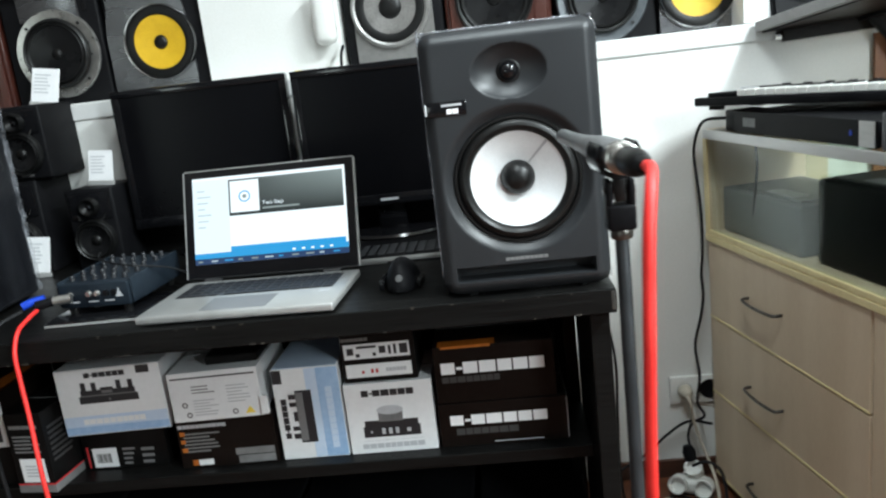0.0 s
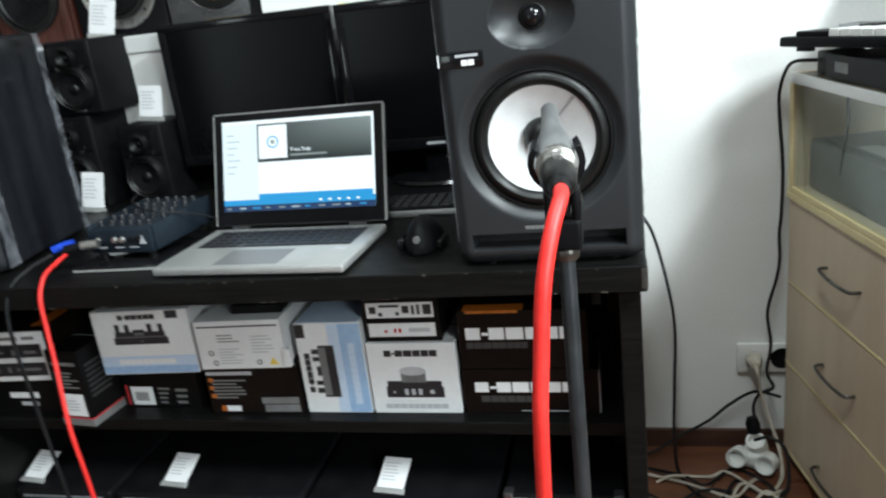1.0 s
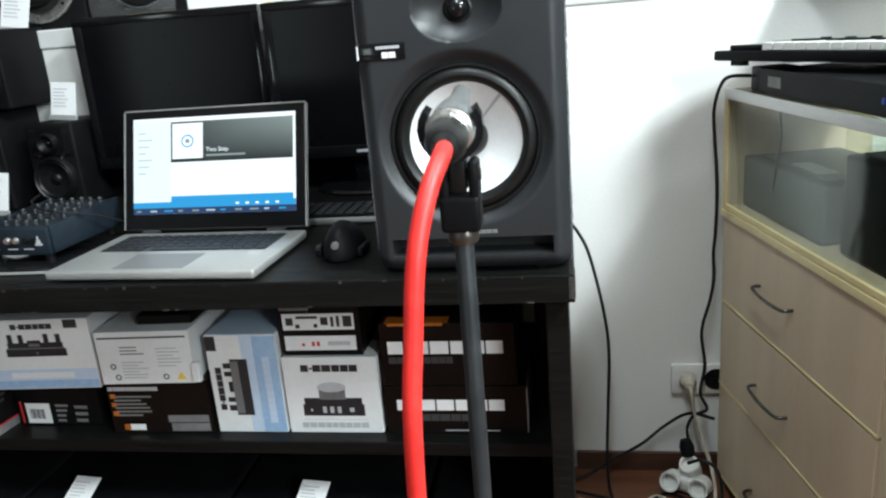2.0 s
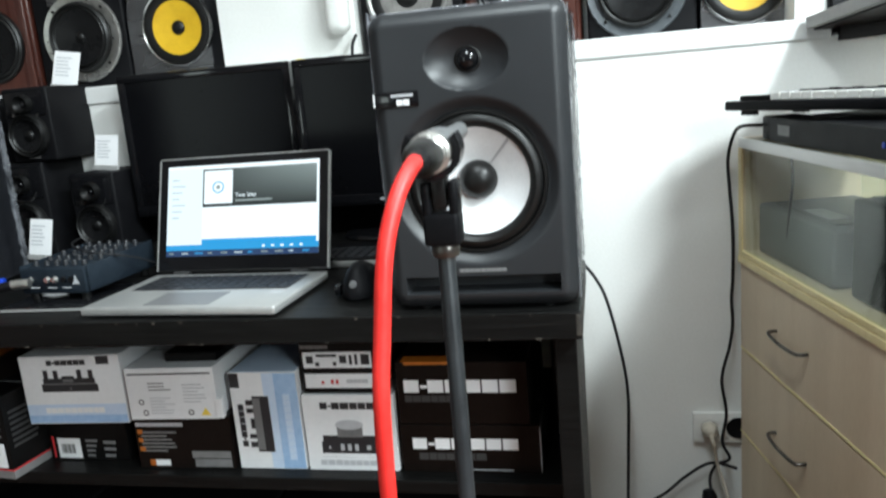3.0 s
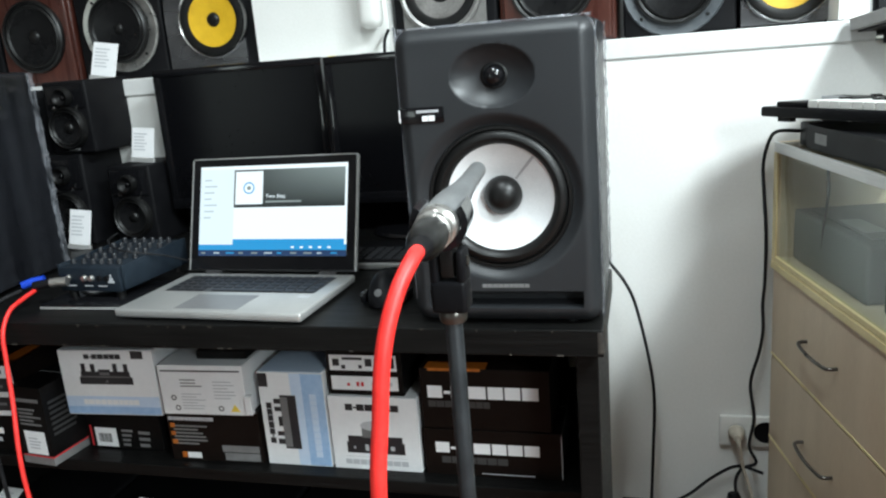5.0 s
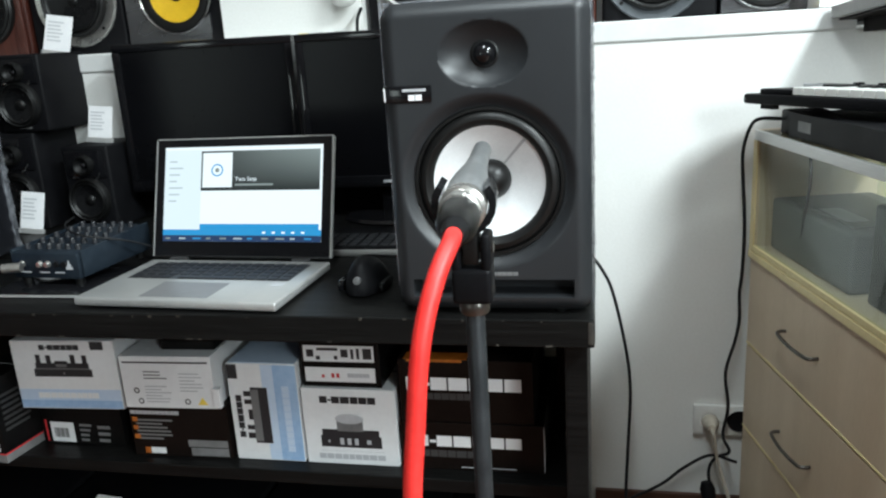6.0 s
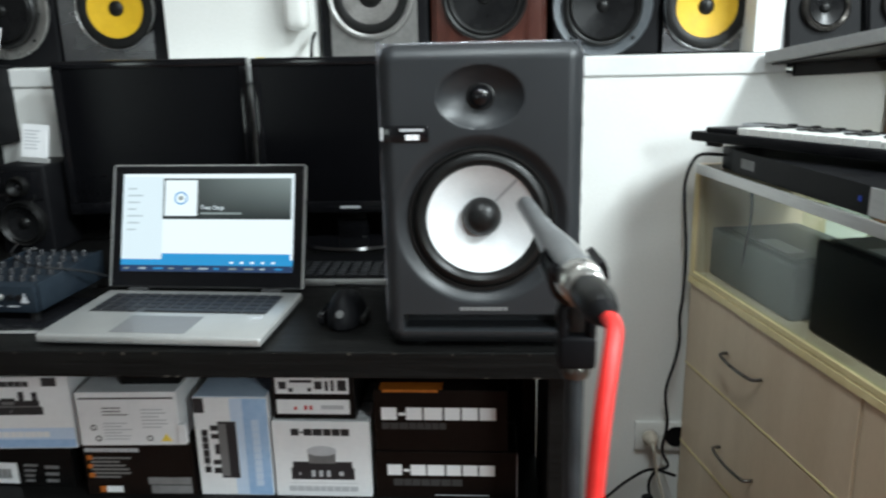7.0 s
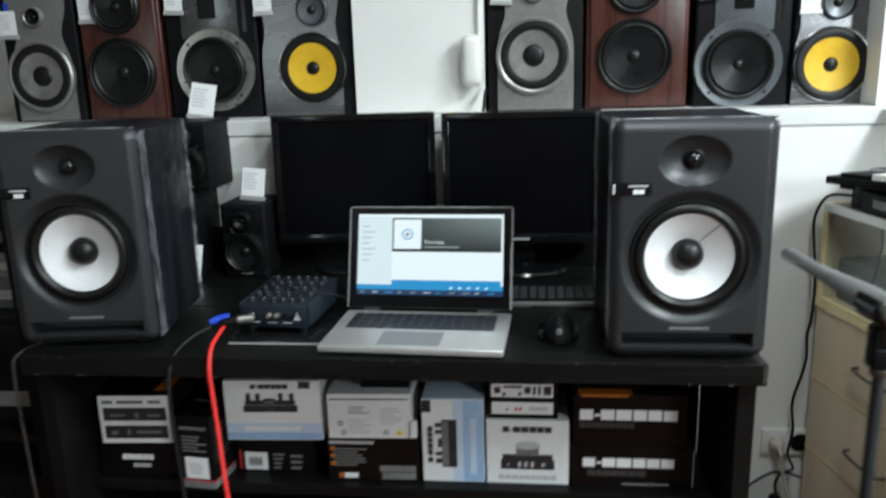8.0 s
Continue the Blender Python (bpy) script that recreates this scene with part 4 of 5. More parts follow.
def mixer_picture(c, x, z, w, h, y=-0.0002):
    """A printed picture of a small black console, as flat shapes."""
    part("printed_picture", bars([(0, 1, 0, 0.34), (0.04, 0.96, 0.34, 0.62), (0.06, 0.14, 0.6, 1), (0.24, 0.32, 0.6, 0.98), (0.66, 0.74, 0.6, 1), (0.86, 0.94, 0.6, 0.98), (0.38, 0.60, 0.60, 0.72)], x - w / 2, x + w / 2, z, z + h, y), INK, c)
    part("printed_picture", bars([(0.02, 0.98, 0.34, 0.39), (0.40, 0.58, 0.45, 0.58), (0.5, 0.53, 0.10, 0.2)], x - w / 2, x + w / 2, z, z + h, y - 0.0006), GREYINK, c)


# white carton with a picture of a round-knobbed box
c, w, h = carton(-0.371, -0.199, 0.140, 0.30, SHELF, 0.512, CARD, "white product carton with a printed black device picture")
part("printed_mark", word(7, -0.052, 0.052, h - 0.028, h - 0.014, 0, 11, dash=1), INK, c, "black block-shaped logo")
part("printed_picture", bars([(0, 1, 0, 0.40), (0.03, 0.97, 0.40, 0.62)], -0.056, 0.056, 0.034, 0.090, 0), INK, c)
knobpic = bmesh.new()
slab(-0.024, 0.024, -0.0012, -0.0004, 0.066, 0.090, 0.0, bm=knobpic)
part("printed_picture", knobpic, GREYINK, c)
el = turned([(0, -0.0016), (0.026, -0.0016), (0.026, -0.0004)], 28)
bmesh.ops.scale(el, vec=(1, 1, 0.36), verts=el.verts)
part("printed_picture", shifted(el, 0, 0, 0.090), PALEINK, c)
part("printed_picture", bars([(0.32, 0.38, 0.1, 0.32), (0.44, 0.50, 0.1, 0.32), (0.56, 0.62, 0.1, 0.32), (0.76, 0.83, 0.14, 0.28), (0.12, 0.15, 0.16, 0.24)], -0.056, 0.056, 0.034, 0.090, -0.0006), PALEINK, c)
part("printed_mark", word(9, -0.062, 0.062, 0.010, 0.021, 0, 12), PALEINK, c, "pale grey block-shaped wording")
part("printed_line", slab(-0.06, 0.06, -0.0006, 0, 0.0265, 0.0272), PALEINK, c)

# black carton on it with two white printed front panels
c, w, h = carton(-0.366, -0.222, 0.146, 0.30, 0.513, 0.610, DARKCARD, "black product carton with two pale device fronts printed on it")
part("printed_panel", slab(-w + 0.006, w - 0.010, -0.0006, 0, 0.048, 0.078), CARD, c)
part("printed_panel", slab(-w + 0.006, w - 0.010, -0.0006, 0, 0.010, 0.037), CARD, c)
part("printed_mark", bars([(0.05, 0.15, 0.3, 0.75), (0.18, 0.24, 0.12, 0.36), (0.20, 0.50, 0.70, 0.86), (0.44, 0.49, 0.15, 0.38), (0.54, 0.64, 0.3, 0.78), (0.68, 0.72, 0.2, 0.8), (0.76, 0.80, 0.2, 0.85), (0.85, 0.97, 0.2, 0.85)], -w + 0.006, w - 0.010, 0.048, 0.078, -0.0006), INK, c)
part("printed_mark", bars([(0.38, 0.42, 0.3, 0.6), (0.45, 0.49, 0.3, 0.6), (0.24, 0.28, 0.3, 0.5)], -w + 0.006, w - 0.010, 0.010, 0.037, -0.0006), REDINK, c)
part("printed_mark", word(6, 0.012, 0.052, 0.019, 0.027, -0.0006, 14), PALEINK, c)
part("printed_mark", word(6, -w + 0.002, -0.016, 0.084, 0.091, 0, 15), GREYINK, c)

# tall pale blue carton
c, w, h = carton(-0.508, -0.376, 0.140, 0.33, SHELF, 0.556, CARD, "tall white and pale blue product carton standing on its end")
part("printed_band", slab(0.022, w - 0.0005, -0.0005, 0, 0.002, h - 0.002), SKY, c, "pale blue printed band")
part("printed_band", slab(0.000, 0.0215, -0.0005, 0, 0.002, h - 0.002), SKYPALE, c, "paler blue printed band")
part("printed_band", slab(-w + 0.003, w - 0.003, 0.002, 0.188, h, h + 0.0006), SKYPALE, c, "pale blue printed top")
part("printed_patch", slab(-w + 0.001, -w + 0.020, -0.0006, 0, h - 0.030, h - 0.002), INK, c)
part("printed_picture", bars([(0.30, 1, 0, 1), (0.0, 0.30, 0.08, 0.18), (0.0, 0.30, 0.24, 0.32), (0.0, 0.30, 0.70, 0.78), (0.0, 0.30, 0.84, 0.93), (0.12, 0.30, 0.42, 0.60)], -0.038, 0.008, 0.035, 0.145, -0.0005), INK, c)
part("printed_picture", bars([(0.30, 0.62, 0.02, 0.98)], -0.038, 0.008, 0.037, 0.143, -0.0011), GREYINK, c)
vert = upright(word(7, 0, 0.085, 0, 0.012, 0, 11, dash=1))
part("printed_mark", shifted(vert, -0.043, -0.0002, 0.045), INK, c, "black logo running up the side")
vert = upright(word(10, 0, 0.13, 0, 0.014, 0, 16))
part("printed_mark", shifted(vert, 0.050, -0.0007, 0.02), SKYPALE, c)

# white labelled carton lying on a dark one
c, w, h = carton(-0.714, -0.517, 0.135, 0.34, SHELF, 0.470, BROWNCARD, "dark product carton with fine pale and orange print", 1)
part("fine_print", lines(6, -w + 0.012, -0.005, 0.035, 0.080, 0, 21), GREYINK, c)
part("fine_print", bars([(0, 0.12, 0, 0.2), (0, 0.10, 0.42, 0.6), (0, 0.11, 0.8, 1)], -w + 0.006, 0.0, 0.036, 0.080, -0.0006), ORANGE, c)
part("printed_mark", word(11, -w + 0.004, 0.004, 0.086, 0.094, 0, 22), PALEINK, c)
part("printed_patch", slab(0.018, w - 0.006, -0.0006, 0, 0.004, 0.020), GREYINK, c)
part("printed_patch", slab(0.014, w - 0.006, -0.0006, 0, 0.022, 0.036), GREYINK, c)
part("label", slab(-0.064, -0.034, -0.0006, 0, 0.006, 0.018), CARD, c)
part("printed_patch", slab(-0.076, -0.065, -0.0006, 0, 0.006, 0.018), ORANGE, c)
c, w, h = carton(-0.705, -0.528, 0.122, 0.33, 0.4715, 0.573, CARD, "white carton end covered in fine print, on a dark carton", 2.0)
part("printed_line", slab(-w + 0.006, w - 0.006, -0.0006, 0, h - 0.013, h - 0.010), INK, c)
part("fine_print", lines(6, -0.045, 0.005, 0.012, 0.048, 0, 24, 0.3), PALEINK, c)
part("fine_print", lines(6, 0.024, 0.070, 0.034, 0.074, 0, 25, 0.3), PALEINK, c)
part("fine_print", lines(3, -0.044, 0.006, 0.058, 0.077, 0, 26, 0.35), GREYINK, c)
for x, z in ((-0.062, 0.035), (-0.056, 0.014), (0.035, 0.014)):
    part("printed_symbol", shifted(turned([(0.003, -0.0005), (0.006, -0.0005)], 12), x, 0, z), GREYINK, c)
tri = bmesh.new()
tri.faces.new([tri.verts.new(p) for p in ((0.054, -0.0006, 0.008), (0.074, -0.0006, 0.008), (0.064, -0.0006, 0.023))])
part("warning_triangle", tri, GOLD, c)
part("dark_flap", slab(-0.02, w - 0.004, 0.03, 0.19, h, h + 0.018, 0.003), DARKCARD, c)
part("torn_flap", slab(w - 0.002, w + 0.012, -0.006, 0.006, 0.004, 0.042, 0.001), CARD, c)

# white mixer carton on a dark one
c, w, h = carton(-0.932, -0.752, 0.160, 0.34, SHELF, 0.457, DARKCARD, "black carton with a white barcode label under a white one", -1)
part("label", slab(-0.070, -0.018, -0.0006, 0, 0.004, 0.046), CARD, c)
part("barcode", bars([(i * 0.09, i * 0.09 + 0.04 + 0.02 * (i % 3), 0, 1) for i in range(10)], -0.062, -0.026, 0.014, 0.034, -0.0006), GREYINK, c)
part("printed_patch", lines(4, -0.005, 0.026, 0.008, 0.05, 0, 31), GREYINK, c)
part("printed_patch", lines(3, 0.035, 0.075, 0.008, 0.05, 0, 32), GREYINK, c)
part("red_edge", slab(-0.082, -0.078, -0.0006, 0, 0.004, 0.05), REDINK, c)
c, w, h = carton(-0.932, -0.722, 0.130, 0.345, 0.458, 0.596, CARD, "white and pale blue carton with a printed mixer picture", 2.5)
part("printed_band", slab(-w + 0.001, w - 0.001, -0.0005, 0, 0.002, 0.018), SKY, c, "blue printed band")
part("printed_band", slab(-w + 0.001, w - 0.001, -0.0005, 0, 0.0182, 0.040), SKYPALE, c, "paler blue printed band")
mixer_picture(c, -0.005, 0.066, 0.118, 0.044)
part("printed_mark", word(7, -0.046, 0.036, h - 0.019, h - 0.008, 0, 11, dash=1), INK, c, "black block-shaped logo")
part("printed_patch", slab(0.058, 0.084, -0.0006, 0, h - 0.018, h - 0.002), INK, c)
part("printed_mark", word(10, -0.065, 0.060, 0.022, 0.034, -0.0005, 36), CARD, c)

# two black cartons with a white logo
c, w, h = carton(-0.192, 0.056, 0.140, 0.36, SHELF, 0.4555, BROWNCARD, "dark brown carton with a white block-shaped logo, under another")
part("printed_mark", word(7, -0.102, 0.088, 0.044, 0.066, 0, 11, dash=1), PAPER, c, "white block-shaped logo")
part("printed_mark", word(7, -0.092, 0.030, 0.024, 0.038, 0, 42), DIMINK, c)
part("printed_line", slab(-0.02, 0.075, -0.0006, 0, 0.0055, 0.007), PALEINK, c)
part("worn_edge", slab(w - 0.0012, w + 0.0004, -0.0006, 0.01, 0.004, h - 0.004), PALEINK, c)
c, w, h = carton(-0.190, 0.040, 0.142, 0.36, 0.4565, 0.571, BROWNCARD, "dark brown carton with a white block-shaped logo and orange lid")
part("printed_mark", word(7, -0.102, 0.098, 0.058, 0.083, 0, 11, dash=1), PAPER, c, "white block-shaped logo")
part("printed_mark", word(8, -0.102, 0.010, 0.041, 0.054, 0, 44), DIMINK, c)
part("orange_lid", slab(-w + 0.010, 0.004, 0.002, 0.030, h - 0.0004, h + 0.0006), ORANGE, c, "orange printed lid")
part("orange_edge", slab(-w + 0.016, -0.004, -0.0006, 0.001, h - 0.004, h + 0.0004), ORANGE, c)

# cartons at the shelf's other end
c, w, h = carton(-1.232, -1.036, 0.125, 0.34, SHELF, 0.448, DARKCARD, "wide black carton with a small white mark, under a white one")
part("printed_mark", word(6, -0.045, 0.028, 0.040, 0.054, 0, 51), PAPER, c)
part("printed_mark", word(4, -0.022, 0.020, 0.022, 0.032, 0, 52), PALEINK, c)
c, w, h = carton(-1.214, -1.054, 0.118, 0.33, 0.449, 0.560, CARD, "white-fronted carton showing two black device fronts", 3)
part("printed_panel", slab(-w + 0.010, w - 0.010, -0.0006, 0, 0.012, 0.042), INK, c)
part("printed_panel", slab(-w + 0.010, w - 0.010, -0.0006, 0, 0.054, 0.084), INK, c)
part("fine_print", bars([(0, 0.18, 0, 1), (0.25, 0.7, 0, 1), (0.78, 1, 0, 1)], -w + 0.010, w - 0.020, 0.094, 0.101, 0), GREYINK, c)
part("printed_mark", bars([(0.1, 0.2, 0.3, 0.6), (0.35, 0.40, 0.3, 0.7), (0.5, 0.9, 0.4, 0.6), (0.1, 0.35, 1.75, 1.9), (0.5, 0.56, 1.6, 2.0), (0.7, 0.9, 1.7, 1.9)], -w + 0.01, w - 0.01, 0.012, 0.042, -0.0006), GREYINK, c)
part("dark_side", slab(-w, w, 0.004, 0.205, h, h + 0.0006), BROWNCARD, c, "dark printed top with orange streak")
part("orange_streak", slab(0.035, w - 0.012, 0.03, 0.17, h + 0.0006, h + 0.0011), ORANGE, c)
part("dark_side", slab(w, w + 0.0006, 0.004, 0.205, 0.0, h), BROWNCARD, c)
c, w, h = carton(-1.030, -0.950, 0.085, 0.24, SHELF, 0.533, DARKCARD, "upright black carton with white label and grey foot band", -6)
part("label", slab(-0.026, 0.028, -0.0006, 0, 0.022, 0.072), CARD, c)
part("barcode", lines(4, -0.016, 0.018, 0.034, 0.062, -0.0006, 61), PALEINK, c)
part("grey_band", slab(-w - 0.0008, w + 0.0008, -0.0008, 0.12, 0.0, 0.016), GREYINK, c, "grey band round the foot")
part("red_band", slab(-w - 0.0008, w + 0.0008, -0.0008, 0.12, 0.0162, 0.019), REDINK, c)
part("fine_print", lines(5, -0.030, 0.028, 0.085, 0.125, 0, 62), GREYINK, c)
part("printed_mark", word(7, -0.032, 0.030, 0.135, 0.143, 0, 63), GREYINK, c)
side = sideways(lines(7, 0.012, 0.085, 0.060, 0.140, 0, 64))
part("fine_print", shifted(side, w + 0.0002, 0, 0), DIMINK, c)

# ---- black equipment on the bottom shelf ----
for i, (x0, x1, tx) in enumerate(((-1.225, -0.985, -1.19), (-0.975, -0.545, -0.835), (-0.535, -0.150, -0.355))):
    eq = thing("bass_speaker", pose((x0 + x1) / 2, 0.100, 0.055), "black loudspeaker lying on the bottom shelf with a price card", "loudspeaker", "black units on the bottom shelf")
    w = (x1 - x0) / 2
    part("cabinet", slab(-w, w, 0, 0.42, 0, 0.135, 0.008, seg=3), BLACK, eq, smooth=True)
    part("front_edge", slab(-w + 0.02, w - 0.02, -0.0025, 0.002, 0.118, 0.124, 0.001), GREYGEAR, eq)
    part("grille", slab(-w + 0.015, w - 0.015, -0.005, 0.002, 0.012, 0.110, 0.003), RUBBER, eq)
    price_tag(pose(tx - 0.012, 0.125, 0.191, -64, 0, -6), 0.058, 0.080, "white price card lying on a black unit", clip=False)
fc = thing("equipment_case", pose(-0.024, 0.130, 0.055), "black equipment case with silver and blue corners on the bottom shelf", "case")
part("case_body", slab(-0.112, 0.112, 0, 0.40, 0, 0.140, 0.004), BLACK, fc)
for x in (-0.104, 0.104):
    part("corner", slab(x - 0.010, x + 0.010, -0.004, 0.02, 0.120, 0.144, 0.004), SILVER, fc, "silver corner guard")
    part("corner_strip", slab(x - 0.007, x + 0.007, -0.003, 0.004, 0.0, 0.119, 0.002), BLUE, fc, "blue corner strip")
part("rail", slab(-0.094, 0.094, -0.003, 0.003, 0.128, 0.132), ALU, fc)

# ---- microphone on its stand ----
MX, MY = 0.0708, -0.567
st = thing("microphone_stand", pose(MX, MY, FZ), "straight black microphone stand with a clip, before the desk", "stand")
part("pole", turned([(0, 0.03), (0.0062, 0.03), (0.0062, 0.983), (0.0055, 0.985), (0, 0.985)], 24, axis="z"), STAND, st, smooth=True)
part("base", turned([(0, 0), (0.115, 0), (0.118, 0.006), (0.105, 0.014), (0.03, 0.022), (0.014, 0.04), (0, 0.04)], 40, axis="z"), STAND, st, "round weighted base", smooth=True)
collar = part("thread_collar", turned([(0, 0.981), (0.0088, 0.981), (0.0098, 0.983), (0.0098, 0.988), (0.0088, 0.990), (0, 0.990)], 24, axis="z"), DARKMETAL, st, "worn metal thread collar", smooth=True)
clip = part("clip_foot", slab(-0.0125, 0.0125, -0.0105, 0.0105, 0.989, 1.012, 0.003, seg=3), BLACK, st, "moulded black clip foot", smooth=True)
for s_ in (-1, 1):
    part("fork", slab(s_ * 0.0094 - 0.0031, s_ * 0.0094 + 0.0031, -0.0095, 0.0095, 1.010, 1.034, 0.0024, seg=3), BLACK, clip, smooth=True)
part("tongue", slab(-0.0050, 0.0050, -0.0080, 0.0080, 1.014, 1.042, 0.002), RUBBER, clip, smooth=True)
part("pivot_screw", shifted(tube([(-0.0136, 0, 0), (0, 0, 0), (0.0136, 0, 0)], 0.0038, 14, 1), 0, 0, 1.024), DARKMETAL, clip)
TIP, TAIL = Vector((0.046, -0.341, 0.992)), Vector((0.0770, -0.657, 0.995))
way = (TIP - TAIL).normalized()
AX = way.to_track_quat("Y", "Z").to_matrix().to_4x4()
mid = TAIL + way * ((Vector((MX, MY, 0.995)) - TAIL).dot(way))
jaw = bmesh.new()
prof = []
for k in range(15):
    a = radians(-215 + 18 * k - 2)
    prof.append((math.cos(a), math.sin(a)))
loopv = []
for y in (-0.016, 0.020):
    for rr in (0.0150, 0.0196):
        loopv.append([jaw.verts.new((rr * cx, y, rr * cz)) for cx, cz in prof])
a0, a1, b0, b1 = loopv
for p, q in ((a0, a1), (b1, b0), (a1, b1), (b0, a0)):
    for i in range(len(prof) - 1):
        jaw.faces.new((p[i], p[i + 1], q[i + 1], q[i]))
for i in (0, len(prof) - 1):
    jaw.faces.new((a0[i], a1[i], b1[i], b0[i]))
bmesh.ops.recalc_face_normals(jaw, faces=jaw.faces)
part("clip_jaw", jaw, GLOSS, clip, "springy black clip ring", smooth=True, at=Matrix.Translation(mid - Vector((MX, MY, FZ))) @ AX)

mic = thing("microphone", Matrix.Translation(TAIL) @ AX, "slim grey pencil microphone held in a stand clip", "microphone")
L = (TIP - TAIL).length
part("body", turned([(0.0124, 0.071), (0.0136, 0.075), (0.0136, 0.118), (0.0128, 0.140), (0.0106, 0.175), (0.0090, 0.205), (0.0086, 0.230)], 32), MICGREY, mic, "tapered grey body", smooth=True)
part("tip", turned([(0.0086, 0.230), (0.0082, 0.234), (0.0082, L - 0.004), (0.0068, L - 0.0005), (0.0, L)], 32), MICGREY, mic, "narrow capsule tube", smooth=True)
part("metal_ring", turned([(0.0112, 0.046), (0.0126, 0.047), (0.0126, 0.052), (0.0118, 0.053), (0.0118, 0.062), (0.0138, 0.063), (0.0140, 0.072), (0.0126, 0.073)], 32), NICKEL, mic, "bright metal end ring", smooth=True)
plug2 = thing("cable_plug", Matrix.Translation(TAIL) @ AX, "black cable plug pushed into the microphone's end", "plug")
part("shell", turned([(0.0, 0.010), (0.0078, 0.010), (0.0098, 0.014), (0.0112, 0.022), (0.0116, 0.030), (0.0116, 0.043), (0.0110, 0.047), (0.0, 0.047)], 32), RUBBER, plug2, smooth=True)
part("boot", turned([(0.0, -0.003), (0.0052, -0.003), (0.0058, 0.0), (0.0070, 0.007), (0.0077, 0.0105), (0, 0.0105)], 28), BLACK, plug2, "tapering rubber boot", smooth=True)
part("latch", slab(-0.0035, 0.0035, 0.040, 0.050, 0.0105, 0.0135, 0.001), NICKEL, plug2)
red = thing("red_cable", pose(0, 0, 0), "thick red microphone cable hanging from the microphone", "cable")
t0 = TAIL
part("cord", tube([t0 + way * 0.004, t0 - way * 0.014, (0.0745, -0.688, 0.984), (0.0702, -0.700, 0.966), (0.0672, -0.707, 0.945), (0.0648, -0.712, 0.915), (0.0625, -0.717, 0.885), (0.0605, -0.717, 0.84), (0.0590, -0.714, 0.78), (0.0590, -0.706, 0.70), (0.058, -0.69, 0.48), (0.056, -0.66, 0.20), (0.05, -0.70, FZ + 0.03), (0.0, -0.78, FZ + 0.005), (-0.2, -0.85, FZ + 0.005)], 0.0046, 16, 10), RED, red, smooth=True)

# ---- white wall unit on the pier ----
wu = thing("wall_sensor", pose(-0.430, 0.80, 1.245), "small white rounded plastic unit fixed on the pier", "wall unit")
part("back_plate", slab(-0.022, 0.022, -0.012, -0.0005, -0.055, 0.055, 0.004), IVORY, wu, smooth=True)
part("cover", slab(-0.028, 0.030, -0.062, -0.012, -0.070, 0.066, 0.022, seg=5), IVORY, wu, "rounded white cover", smooth=True)
part("conduit", tube([(0.02, -0.008, 0.06), (0.02, -0.008, 0.2), (0.02, -0.008, 0.6)], 0.007, 10, 2), IVORY, wu)
ex = thing("cable_end", pose(-0.402, 0.745, 1.104), "dangling black cable end beside the loudspeaker", "cable")
part("cord", tube([(0.0, 0.02, 0.0), (0.004, 0.005, 0.02), (0.006, 0.01, 0.045), (0.010, 0.03, 0.065)], 0.004, 8, 6), CABLE, ex)

# ---- drawer cabinet with a glazed case ----
CAB = pose(0.466, 0.655, 0.006, 0, 0, -79)
cab = thing("drawer_cabinet", CAB, "pale maple drawer cabinet with a glazed case on top", "cabinet")
CL, CD = 0.602, 0.44
part("carcass", slab(-0.004, CL, 0.020, CD, FZ + 0.02, 0.592, 0.001), MAPLE, cab)
part("end_panel", slab(-0.004, 0.014, 0.002, CD, 0.593, 0.846, 0.001), MAPLE, cab)
rear = part("glass_pane", slab(0.015, CL + 0.48, 0.25, 0.256, 0.6235, 0.8445), GLASS, cab, "clear glass back")
rear.visible_shadow = False
part("end_panel", slab(CL + 0.488, CL + 0.5, 0.016, 0.249, 0.623, 0.846), MAPLE, cab)
part("top_edge", slab(-0.004, 0.014, 0.004, CD, 0.847, 0.866, 0.0015), MAPLE, cab)
top_glass = part("glass_top", slab(0.0145, CL + 0.5, 0.004, CD, 0.858, 0.866), GLASS, cab, "thick clear glass top")
top_glass.visible_shadow = False
part("top_rail", slab(-0.002, CL + 0.5, -0.004, 0.003, 0.845, 0.8665, 0.0015), ALU, cab, "satin grey top rail")
part("edge_strip", slab(-0.005, 0.013, -0.003, 0.0015, 0.600, 0.8445, 0.001), EDGE, cab, "pale yellow edge strip")
part("edge_strip", slab(0.0135, CL + 0.5, -0.003, 0.008, 0.6115, 0.623, 0.001), EDGE, cab, "pale yellow edge strip")
part("edge_strip", slab(-0.005, CL + 0.5, -0.0045, 0.018, 0.5945, 0.6095, 0.001), EDGE, cab, "pale yellow edge strip")
part("case_floor", slab(0.0145, CL + 0.5, 0.009, CD - 0.013, 0.600, 0.620), MAPLE, cab)
pane = part("glass_pane", slab(0.013, CL + 0.48, 0.002, 0.006, 0.6235, 0.8445), GLASS, cab, "clear glass front")
pane.visible_shadow = False
